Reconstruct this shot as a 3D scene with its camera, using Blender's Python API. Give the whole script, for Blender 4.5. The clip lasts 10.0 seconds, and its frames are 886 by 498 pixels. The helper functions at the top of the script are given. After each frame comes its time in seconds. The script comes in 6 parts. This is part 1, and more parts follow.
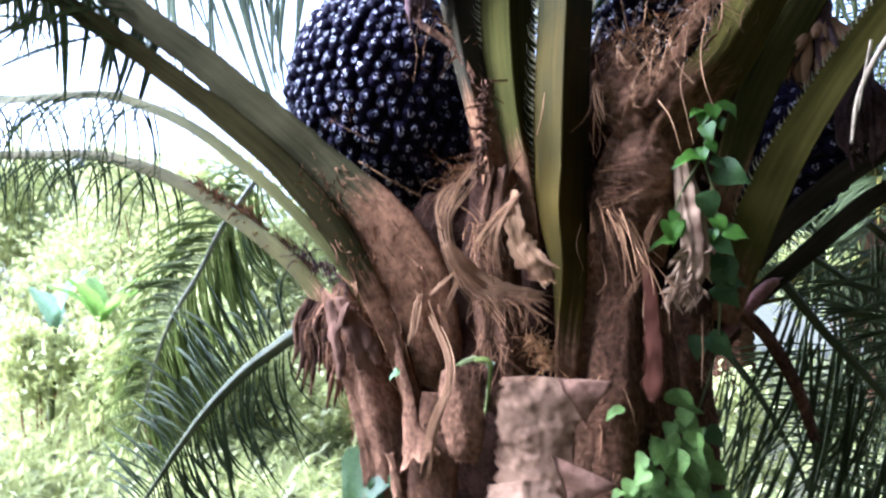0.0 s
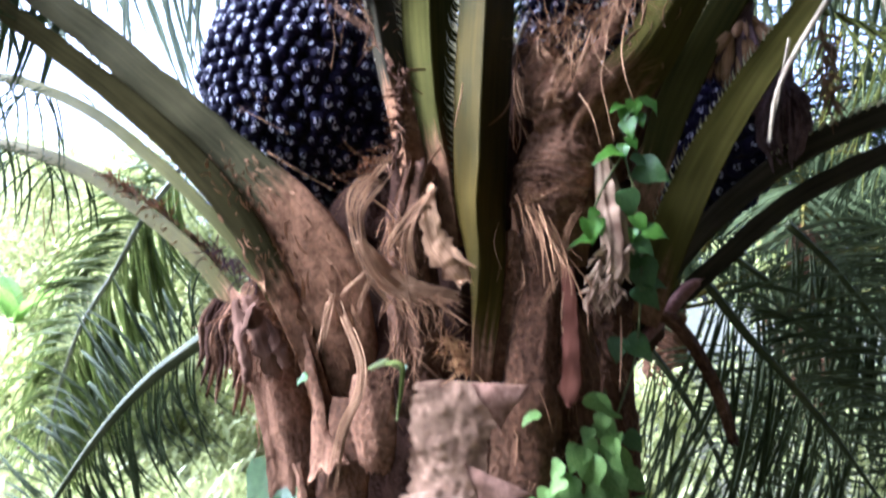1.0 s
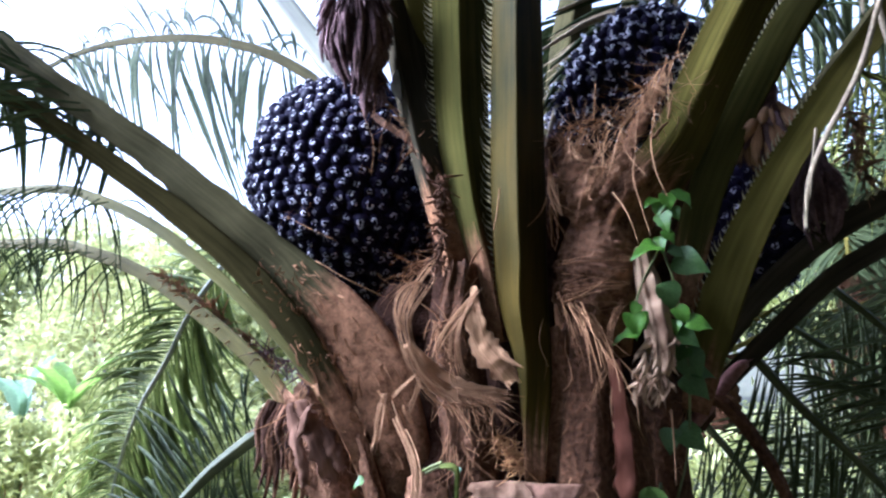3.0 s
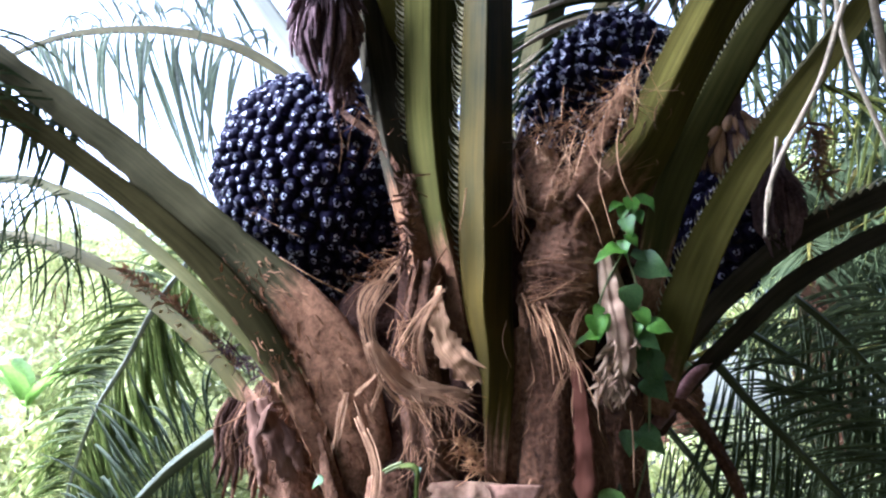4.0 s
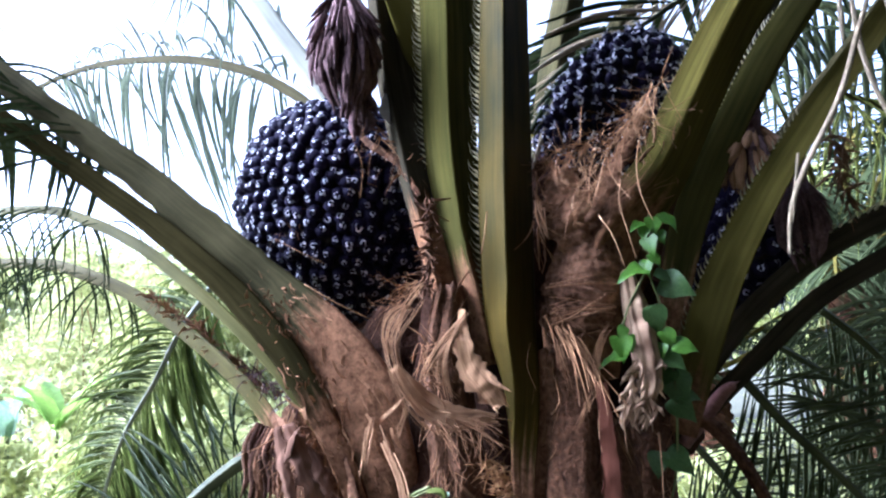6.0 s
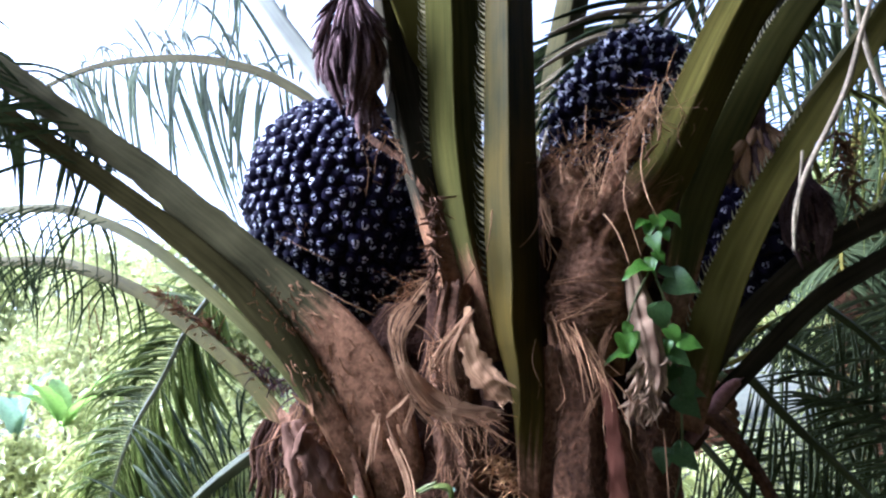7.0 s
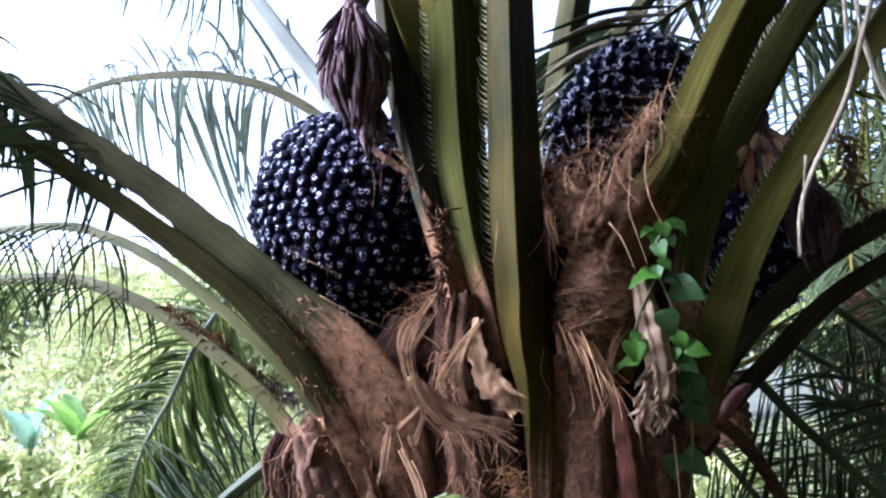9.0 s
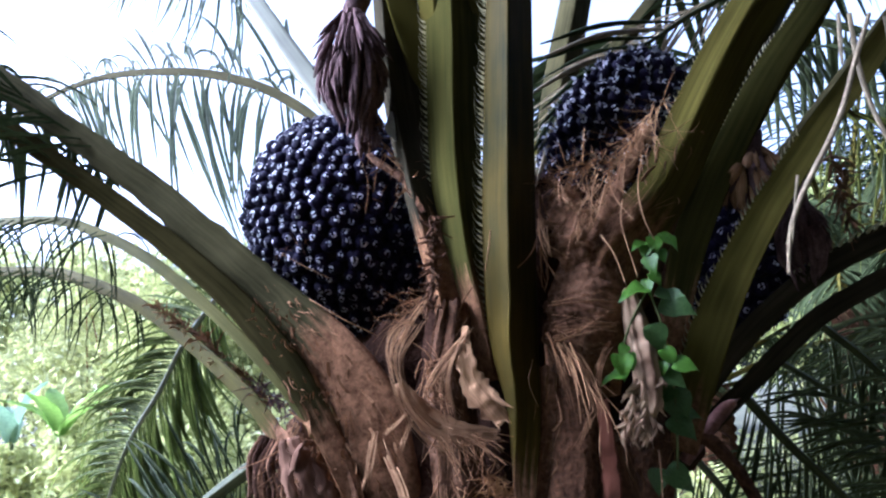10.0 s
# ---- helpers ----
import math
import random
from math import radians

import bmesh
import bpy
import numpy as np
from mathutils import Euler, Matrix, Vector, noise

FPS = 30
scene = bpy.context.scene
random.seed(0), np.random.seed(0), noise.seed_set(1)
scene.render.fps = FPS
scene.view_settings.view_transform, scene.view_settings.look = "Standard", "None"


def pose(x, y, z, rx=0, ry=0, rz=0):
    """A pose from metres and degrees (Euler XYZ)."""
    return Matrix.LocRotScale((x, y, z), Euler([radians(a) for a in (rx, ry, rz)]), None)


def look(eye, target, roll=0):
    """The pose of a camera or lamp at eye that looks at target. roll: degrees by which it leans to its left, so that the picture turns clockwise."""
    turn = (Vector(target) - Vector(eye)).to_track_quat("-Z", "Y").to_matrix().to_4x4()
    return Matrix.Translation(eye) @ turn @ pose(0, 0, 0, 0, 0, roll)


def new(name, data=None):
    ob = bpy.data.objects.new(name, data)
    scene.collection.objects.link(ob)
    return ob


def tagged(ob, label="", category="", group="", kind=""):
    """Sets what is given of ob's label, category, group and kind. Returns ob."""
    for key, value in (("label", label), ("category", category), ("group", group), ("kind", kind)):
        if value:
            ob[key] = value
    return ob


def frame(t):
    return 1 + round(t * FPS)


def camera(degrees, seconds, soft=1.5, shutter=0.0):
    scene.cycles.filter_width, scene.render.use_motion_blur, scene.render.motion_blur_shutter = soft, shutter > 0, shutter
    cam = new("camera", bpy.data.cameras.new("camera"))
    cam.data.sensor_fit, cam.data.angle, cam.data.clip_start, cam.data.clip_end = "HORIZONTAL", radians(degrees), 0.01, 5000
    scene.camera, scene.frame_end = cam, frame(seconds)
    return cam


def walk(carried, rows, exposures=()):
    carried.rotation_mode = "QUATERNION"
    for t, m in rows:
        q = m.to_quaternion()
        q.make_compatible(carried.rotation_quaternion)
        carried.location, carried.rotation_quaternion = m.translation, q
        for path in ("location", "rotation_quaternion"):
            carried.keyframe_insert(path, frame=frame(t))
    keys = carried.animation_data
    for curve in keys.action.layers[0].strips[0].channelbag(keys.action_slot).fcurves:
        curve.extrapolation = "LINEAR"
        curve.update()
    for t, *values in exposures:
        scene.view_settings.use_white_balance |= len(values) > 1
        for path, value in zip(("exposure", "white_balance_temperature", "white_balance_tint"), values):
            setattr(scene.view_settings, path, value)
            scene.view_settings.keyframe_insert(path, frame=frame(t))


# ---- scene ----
cam = camera(67.0, 10.0, soft=2.3, shutter=0.5)
PATH = [
    (0, (0.239, -0.226, 1.484), (-0.124, 1.735, 1.635), -0.4),
    (0.2, (0.254, -0.219, 1.445), (-0.105, 1.743, 1.595), 1.7),
    (0.3, (0.274, -0.203, 1.437), (-0.093, 1.757, 1.592), 2.5),
    (0.5, (0.269, -0.165, 1.427), (-0.008, 1.812, 1.543), 2.2),
    (0.7, (0.298, -0.16, 1.446), (0.086, 1.826, 1.549), 0.0),
    (0.8, (0.309, -0.158, 1.456), (0.087, 1.827, 1.558), 0.0),
    (1, (0.292, -0.143, 1.48), (0.089, 1.84, 1.636), -0.2),
    (1.2, (0.279, -0.162, 1.502), (0.029, 1.81, 1.724), -1.8),
    (1.5, (0.262, -0.184, 1.538), (-0.078, 1.765, 1.835), -2.6),
    (2, (0.261, -0.188, 1.553), (-0.089, 1.751, 1.892), -2.6),
    (2.5, (0.264, -0.193, 1.554), (-0.081, 1.746, 1.907), -2.2),
    (3, (0.284, -0.198, 1.571), (-0.017, 1.754, 1.89), -3.0),
    (3.2, (0.272, -0.197, 1.554), (0.036, 1.761, 1.885), -2.2),
    (4.3, (0.304, -0.183, 1.566), (0.089, 1.78, 1.882), -2.3),
    (4.5, (0.303, -0.178, 1.564), (0.094, 1.787, 1.876), -2.5),
    (5, (0.301, -0.184, 1.576), (0.07, 1.773, 1.922), -3.2),
    (5.5, (0.296, -0.194, 1.583), (0.04, 1.756, 1.95), -3.3),
    (7, (0.295, -0.214, 1.581), (0.005, 1.732, 1.942), -3.2),
    (7.5, (0.296, -0.204, 1.573), (0.022, 1.749, 1.903), -2.9),
    (8, (0.295, -0.223, 1.57), (-0.022, 1.724, 1.9), -3.5),
    (8.5, (0.293, -0.213, 1.577), (-0.019, 1.734, 1.914), -4.5),
    (9, (0.299, -0.226, 1.591), (-0.011, 1.713, 1.971), -4.3),
    (9.5, (0.301, -0.221, 1.6), (0.0, 1.719, 1.982), -3.9),
    (10, (0.299, -0.228, 1.598), (0.015, 1.713, 1.989), -2.7),
]
walk(cam, [(t, look(eye, target, roll)) for t, eye, target, roll in PATH], exposures=[(0.0, 3.98, 4670, 20), (0.5, 3.87, 4670, 20), (1.0, 4.22, 4670, 20), (1.5, 4.28, 4670, 20), (2.5, 3.82, 4670, 20), (3.0, 3.78, 4670, 20), (4.5, 4.21, 4670, 20), (5.5, 4.10, 4670, 20), (7.0, 3.80, 4670, 20), (7.5, 3.76, 4670, 20), (8.0, 3.80, 4670, 20), (8.5, 3.77, 4670, 20), (9.5, 3.50, 4670, 20), (10.0, 3.46, 4670, 20)])
# ---- body ----
from collections import defaultdict

# ---------------- light ----------------
SUN_DIR = Vector((-0.86, -0.10, 0.50)).normalized()      # towards the sun, behind thin cloud
world = bpy.data.worlds.new("overcast_sky")
scene.world = world
world.use_nodes = True
wn = world.node_tree
wn.nodes.clear()
w_out = wn.nodes.new("ShaderNodeOutputWorld")
w_bg = wn.nodes.new("ShaderNodeBackground")
w_sky = wn.nodes.new("ShaderNodeTexSky")
w_sky.sky_type = 'NISHITA'
w_sky.sun_disc = False
w_sky.sun_elevation = math.asin(SUN_DIR.z)
w_sky.sun_rotation = math.atan2(SUN_DIR.x, SUN_DIR.y)
w_sky.air_density, w_sky.dust_density, w_sky.ozone_density = 0.7, 7.0, 0.6
w_bg.inputs["Strength"].default_value = 0.080
w_haze = wn.nodes.new("ShaderNodeHueSaturation")      # thin white cloud takes most of the blue out
w_haze.inputs["Saturation"].default_value = 0.45
wn.links.new(w_sky.outputs[0], w_haze.inputs["Color"])
wn.links.new(w_haze.outputs[0], w_bg.inputs["Color"])
wn.links.new(w_bg.outputs[0], w_out.inputs["Surface"])

sun = new("sun", bpy.data.lights.new("sun", 'SUN'))
sun.data.energy, sun.data.angle, sun.data.color = 1.35, radians(40), (1.0, 0.97, 0.93)
sun.matrix_world = look(SUN_DIR * 30, (0, 0, 0))

# ---------------- materials ----------------


def material(name, dark, light, scale=8.0, rough=0.7, bump=0.3, fine=90.0, spec=0.4, grain=None, clear=0.0, spread=0.0,
             light2=None, mottle=0.5, dist=0.01, rand=0.25, worn=None):
    """Two-scale noise colour with relief. grain: stretch along the swept length. spread: share of light let through.
    worn: (colour, colour) that takes over where the mesh's 'worn' value is high."""
    m = bpy.data.materials.new(name)
    m.use_nodes = True
    t, n, l = m.node_tree, m.node_tree.nodes, m.node_tree.links
    b = n["Principled BSDF"]
    if grain:
        at = n.new("ShaderNodeAttribute")
        at.attribute_name = "run"
        mp = n.new("ShaderNodeMapping")
        mp.inputs["Scale"].default_value = grain
        l.new(at.outputs["Vector"], mp.inputs["Vector"])
        vec_fine = mp.outputs[0]
    else:
        vec_fine = None
    tc = n.new("ShaderNodeTexCoord")
    big = n.new("ShaderNodeTexNoise")
    big.inputs["Scale"].default_value, big.inputs["Detail"].default_value = scale, 5
    l.new(tc.outputs["Object"], big.inputs["Vector"])
    small = n.new("ShaderNodeTexNoise")
    small.inputs["Scale"].default_value, small.inputs["Detail"].default_value = (1.0 if grain else fine), 6
    l.new(vec_fine or tc.outputs["Object"], small.inputs["Vector"])
    mix = n.new("ShaderNodeMath")
    mix.operation = 'MULTIPLY_ADD'
    l.new(big.outputs["Fac"], mix.inputs[0])
    mix.inputs[1].default_value = mottle
    half = n.new("ShaderNodeMath")
    half.operation = 'MULTIPLY'
    half.inputs[1].default_value = 1 - mottle
    l.new(small.outputs["Fac"], half.inputs[0])
    l.new(half.outputs[0], mix.inputs[2])

    def ramp(a, c, source=None):
        r = n.new("ShaderNodeValToRGB")
        r.color_ramp.elements[0].position, r.color_ramp.elements[1].position = 0.33, 0.68
        r.color_ramp.elements[0].color, r.color_ramp.elements[1].color = (*a, 1), (*c, 1)
        l.new(source or mix.outputs[0], r.inputs[0])
        return r.outputs[0]
    colour = ramp(dark, light)
    if worn:
        crust = n.new("ShaderNodeTexNoise")
        crust.inputs["Scale"].default_value, crust.inputs["Detail"].default_value, crust.inputs["Roughness"].default_value = 48, 12, 0.78
        l.new(tc.outputs["Object"], crust.inputs["Vector"])
        wa = n.new("ShaderNodeAttribute")
        wa.attribute_name = "worn"
        add = n.new("ShaderNodeMath")
        add.operation = 'MULTIPLY_ADD'
        l.new(small.outputs["Fac"], add.inputs[0])
        add.inputs[1].default_value = 0.9
        l.new(wa.outputs["Fac"], add.inputs[2])
        st = n.new("ShaderNodeMapRange")
        st.inputs[1].default_value, st.inputs[2].default_value = 0.80, 1.10
        l.new(add.outputs[0], st.inputs[0])
        mx = n.new("ShaderNodeMix")
        mx.data_type = 'RGBA'
        l.new(st.outputs[0], mx.inputs[0])
        l.new(colour, mx.inputs[6])
        l.new(ramp(*worn, crust.outputs[0]), mx.inputs[7])
        colour = mx.outputs[2]
    if rand:
        oi = n.new("ShaderNodeObjectInfo")
        isl = n.new("ShaderNodeNewGeometry")
        sm = n.new("ShaderNodeMath")
        sm.operation = 'ADD'
        l.new(oi.outputs["Random"], sm.inputs[0])
        l.new(isl.outputs["Random Per Island"], sm.inputs[1])
        mr = n.new("ShaderNodeMapRange")
        mr.inputs[2].default_value = 2.0
        mr.inputs[3].default_value, mr.inputs[4].default_value = 1 - rand, 1 + rand
        l.new(sm.outputs[0], mr.inputs[0])
        hs = n.new("ShaderNodeHueSaturation")
        l.new(mr.outputs[0], hs.inputs["Value"])
        l.new(colour, hs.inputs["Color"])
        colour = hs.outputs[0]
    l.new(colour, b.inputs["Base Color"])
    b.inputs["Roughness"].default_value = rough
    b.inputs["Specular IOR Level"].default_value = spec
    b.inputs["Coat Weight"].default_value = clear
    b.inputs["Coat Roughness"].default_value = 0.15
    if bump:
        bp = n.new("ShaderNodeBump")
        bp.inputs["Strength"].default_value, bp.inputs["Distance"].default_value = bump, dist
        if worn:
            rise = n.new("ShaderNodeMath")
            rise.operation = 'MULTIPLY_ADD'
            both = n.new("ShaderNodeMath")
            both.operation = 'MULTIPLY'
            both.inputs[1].default_value = 6.0
            l.new(st.outputs[0], both.inputs[0])
            l.new(crust.outputs[0], rise.inputs[0])
            l.new(both.outputs[0], rise.inputs[1])
            l.new(mix.outputs[0], rise.inputs[2])
            l.new(rise.outputs[0], bp.inputs["Height"])
        else:
            l.new(mix.outputs[0], bp.inputs["Height"])
        l.new(bp.outputs[0], b.inputs["Normal"])
    if spread:
        tr = n.new("ShaderNodeBsdfTranslucent")
        l.new(colour, tr.inputs["Color"])
        ms = n.new("ShaderNodeMixShader")
        ms.inputs[0].default_value = spread
        out = n["Material Output"]
        l.new(b.outputs[0], ms.inputs[1])
        l.new(tr.outputs[0], ms.inputs[2])
        l.new(ms.outputs[0], out.inputs["Surface"])
    return m


BROWN = ((0.036, 0.016, 0.0075), (0.25, 0.130, 0.065))
M_PETIOLE = material("green_petiole", (0.034, 0.029, 0.0065), (0.085, 0.071, 0.015), 5, 0.8, 0.25, spec=0.0, grain=(170, 4, 1), mottle=0.4, worn=BROWN, dist=0.003)
M_PETIOLE_YELLOW = material("yellow_olive_petiole", (0.010, 0.0105, 0.0018), (0.054, 0.036, 0.0032), 4, 0.75, 0.25, spec=0.05, grain=(170, 4, 1), mottle=0.6, worn=BROWN, dist=0.003)
M_PETIOLE_PALE = material("pale_petiole", (0.058, 0.056, 0.015), (0.125, 0.115, 0.034), 6, 0.75, 0.25, spec=0.05, grain=(170, 4, 1), mottle=0.5, worn=BROWN, dist=0.003)
# Darker, browner copy of the green petiole.
M_PETIOLE_OLIVE = material("olive_brown_petiole", (0.020, 0.0175, 0.0075), (0.055, 0.048, 0.020), 7, 0.8, 0.35, spec=0.01, grain=(170, 5, 1), mottle=0.5, worn=BROWN, dist=0.004)
# Next three: darker petiole copies with the stalks' shade put into the colour.
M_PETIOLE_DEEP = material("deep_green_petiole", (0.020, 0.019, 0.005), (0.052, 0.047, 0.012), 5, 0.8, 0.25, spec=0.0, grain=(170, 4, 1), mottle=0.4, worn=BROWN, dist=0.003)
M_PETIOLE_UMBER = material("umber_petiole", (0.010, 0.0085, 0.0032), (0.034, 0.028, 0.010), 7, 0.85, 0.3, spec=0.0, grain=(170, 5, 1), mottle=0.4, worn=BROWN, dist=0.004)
M_PETIOLE_SHADED = material("shaded_petiole", (0.016, 0.0135, 0.0085), (0.046, 0.039, 0.024), 7, 0.85, 0.3, spec=0.0, grain=(170, 5, 1), mottle=0.4, worn=BROWN, dist=0.004)
# Dark rachis copy with the shade put into its colour.
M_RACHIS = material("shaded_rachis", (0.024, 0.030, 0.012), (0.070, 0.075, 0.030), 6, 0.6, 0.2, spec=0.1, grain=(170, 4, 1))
M_PETIOLE_TAN = material("tan_petiole", (0.026, 0.022, 0.004), (0.058, 0.049, 0.008), 6, 0.8, 0.3, spec=0.05, grain=(170, 4, 1), mottle=0.5, worn=BROWN, dist=0.003)
M_BASE = material("brown_leaf_base", (0.028, 0.0125, 0.0062), (0.265, 0.140, 0.076), 9, 0.93, 1.0, fine=85, mottle=0.52, dist=0.016, spec=0.03)
M_BASE_PALE = material("pale_leaf_base", (0.095, 0.051, 0.029), (0.50, 0.315, 0.190), 7, 0.9, 0.8, fine=45, mottle=0.6, dist=0.012, spec=0.03)
# Darkened leaf base: shade put into the colour; plain dark brown on dry debris.
M_BASE_DARK = material("dark_shaded_base", (0.0165, 0.0075, 0.0037), (0.140, 0.068, 0.033), 9, 0.95, 1.0, fine=85, mottle=0.5, dist=0.016, spec=0.1)
# Near-black fibre colour also stands for shade in the crown's gaps.
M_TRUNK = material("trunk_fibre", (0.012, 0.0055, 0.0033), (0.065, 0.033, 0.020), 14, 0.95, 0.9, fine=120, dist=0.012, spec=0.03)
M_FIBRE = material("dry_fibre", (0.092, 0.045, 0.021), (0.31, 0.168, 0.080), 20, 0.8, 0.3, fine=200, rand=0.4, spec=0.03)
M_STRIP = material("dry_strip", (0.110, 0.056, 0.027), (0.40, 0.235, 0.120), 18, 0.85, 0.6, grain=(300, 8, 1), rand=0.4, dist=0.004, spec=0.03)
M_SPATHE = material("dried_flower_fingers", (0.045, 0.028, 0.028), (0.16, 0.10, 0.095), 22, 0.9, 0.7, fine=150, rand=0.35, spec=0.03)
M_FRUIT = material("black_fruit_skin", (0.003, 0.0022, 0.0065), (0.014, 0.010, 0.030), 40, 0.6, 0.35, fine=160, spec=0.05, clear=0.0, rand=0.5, dist=0.003)
M_TIP = material("dry_fruit_tip", (0.22, 0.20, 0.24), (0.74, 0.72, 0.79), 120, 0.5, 0.5, fine=420, rand=0.6)
M_CORE = material("bunch_core", (0.006, 0.004, 0.005), (0.03, 0.018, 0.014), 20, 0.95, 0.6)
M_SPINE = material("petiole_spine", (0.20, 0.17, 0.075), (0.50, 0.43, 0.22), 30, 0.5, 0.1)
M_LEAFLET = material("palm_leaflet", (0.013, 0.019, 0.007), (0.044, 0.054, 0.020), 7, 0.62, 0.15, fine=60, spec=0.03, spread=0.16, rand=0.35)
# Sunlit, backlit and shaded leaflet copies: the light is put into their colour.
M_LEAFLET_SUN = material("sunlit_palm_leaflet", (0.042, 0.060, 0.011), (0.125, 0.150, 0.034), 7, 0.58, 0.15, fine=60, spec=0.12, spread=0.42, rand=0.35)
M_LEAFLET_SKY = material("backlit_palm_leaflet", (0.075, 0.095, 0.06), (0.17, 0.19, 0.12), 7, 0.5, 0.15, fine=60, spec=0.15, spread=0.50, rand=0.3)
# Yellow here paints light coming through the leaflets from behind.
M_LEAFLET_YELLOW = material("yellow_backlit_leaflet", (0.085, 0.10, 0.018), (0.20, 0.20, 0.045), 7, 0.55, 0.15, fine=60, spec=0.05, spread=0.5, rand=0.4)
M_LEAFLET_LOW = material("shaded_glossy_leaflet", (0.018, 0.024, 0.008), (0.072, 0.082, 0.032), 7, 0.55, 0.15, fine=60, spec=0.09, spread=0.18, rand=0.4)
# Paler petiole copy: the sky's glare is put into its base colour.
M_PETIOLE_GLARE = material("glare_pale_petiole", (0.11, 0.11, 0.075), (0.20, 0.20, 0.135), 6, 0.55, 0.25, spec=0.3, grain=(170, 4, 1), mottle=0.5, worn=BROWN, dist=0.003)
# Pale rachis copy: a silver highlight painted as base colour.
M_RACHIS_PALE = material("silver_lit_rachis", (0.10, 0.11, 0.07), (0.24, 0.24, 0.17), 8, 0.35, 0.3, spec=0.5, grain=(170, 9, 1), mottle=0.5, dist=0.003)
M_LEAFLET_DRY = material("dry_leaflet", (0.13, 0.10, 0.055), (0.34, 0.27, 0.16), 12, 0.7, 0.2, fine=90, spread=0.25)
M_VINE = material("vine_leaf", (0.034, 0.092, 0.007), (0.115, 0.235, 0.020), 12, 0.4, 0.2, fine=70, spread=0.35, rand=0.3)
# Darker copy of the vine leaf, shade put into the colour.
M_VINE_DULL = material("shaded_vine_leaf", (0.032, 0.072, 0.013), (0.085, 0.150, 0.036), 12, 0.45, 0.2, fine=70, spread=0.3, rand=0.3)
M_CREEPER = material("young_creeper_leaf", (0.085, 0.15, 0.030), (0.25, 0.37, 0.09), 12, 0.5, 0.2, fine=70, spec=0.2, spread=0.35, rand=0.35)
M_VINESTEM = material("vine_stem", (0.06, 0.075, 0.012), (0.12, 0.13, 0.03), 30, 0.6, 0.1)
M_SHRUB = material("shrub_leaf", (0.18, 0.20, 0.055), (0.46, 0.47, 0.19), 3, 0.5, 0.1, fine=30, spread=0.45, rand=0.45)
M_BANANA = material("banana_leaf", (0.12, 0.22, 0.03), (0.26, 0.38, 0.08), 4, 0.4, 0.2, fine=40, spread=0.5, rand=0.2)
M_GROUND = material("litter_ground", (0.022, 0.024, 0.010), (0.075, 0.070, 0.032), 0.6, 0.95, 0.6, fine=9, rand=0, dist=0.05)
M_WOOD = material("dead_wood", (0.14, 0.080, 0.046), (0.50, 0.345, 0.21), 25, 0.85, 0.9, grain=(45, 9, 1), dist=0.008, spec=0.03)

# ---------------- geometry helpers ----------------


def link(name, verts, faces, mat, parent=None, label="", smooth=True, run=None, worn=None, slots=None):
    me = bpy.data.meshes.new(name)
    me.from_pydata([tuple(v) for v in verts], [], faces)
    for m in (mat if isinstance(mat, (list, tuple)) else [mat]):
        me.materials.append(m)
    if slots is not None:
        me.polygons.foreach_set("material_index", slots)
    if smooth:
        me.polygons.foreach_set("use_smooth", [True] * len(faces))
    if run is not None:
        a = me.attributes.new("run", 'FLOAT_VECTOR', 'POINT')
        a.data.foreach_set("vector", np.asarray(run, dtype=float).ravel())
    if worn is not None:
        a = me.attributes.new("worn", 'FLOAT', 'POINT')
        a.data.foreach_set("value", np.asarray(worn, dtype=float))
    me.update()
    ob = new(name, me)
    if parent:
        ob.parent = parent
    if label:
        tagged(ob, label)
    return ob


def part_of(name, data, parent, m):
    """A piece that shares its mesh with its fellows."""
    ob = new(name, data)
    ob.parent = parent
    ob.matrix_basis = m
    return ob


def spline(points, n):
    """A smooth curve through points (rows of numbers), n samples evenly by length."""
    p = np.asarray(points, float)
    q = np.vstack([2 * p[0] - p[1], p, 2 * p[-1] - p[-2]])
    res = []
    for i in range(1, len(q) - 2):
        a, b, c, d = q[i - 1], q[i], q[i + 1], q[i + 2]
        for u in np.linspace(0, 1, 16, endpoint=False):
            res.append(0.5 * (2 * b + (c - a) * u + (2 * a - 5 * b + 4 * c - d) * u * u + (3 * b - a - 3 * c + d) * u ** 3))
    res.append(p[-1])
    res = np.array(res)
    s = np.concatenate([[0], np.cumsum(np.linalg.norm(np.diff(res[:, :3], axis=0), axis=1))])
    u = np.linspace(0, s[-1], n)
    return np.stack([np.interp(u, s, res[:, k]) for k in range(res.shape[1])], 1), u


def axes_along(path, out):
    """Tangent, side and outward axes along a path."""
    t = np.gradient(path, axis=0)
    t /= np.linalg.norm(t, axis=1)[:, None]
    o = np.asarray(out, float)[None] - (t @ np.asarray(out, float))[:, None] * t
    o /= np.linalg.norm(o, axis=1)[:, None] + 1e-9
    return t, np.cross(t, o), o


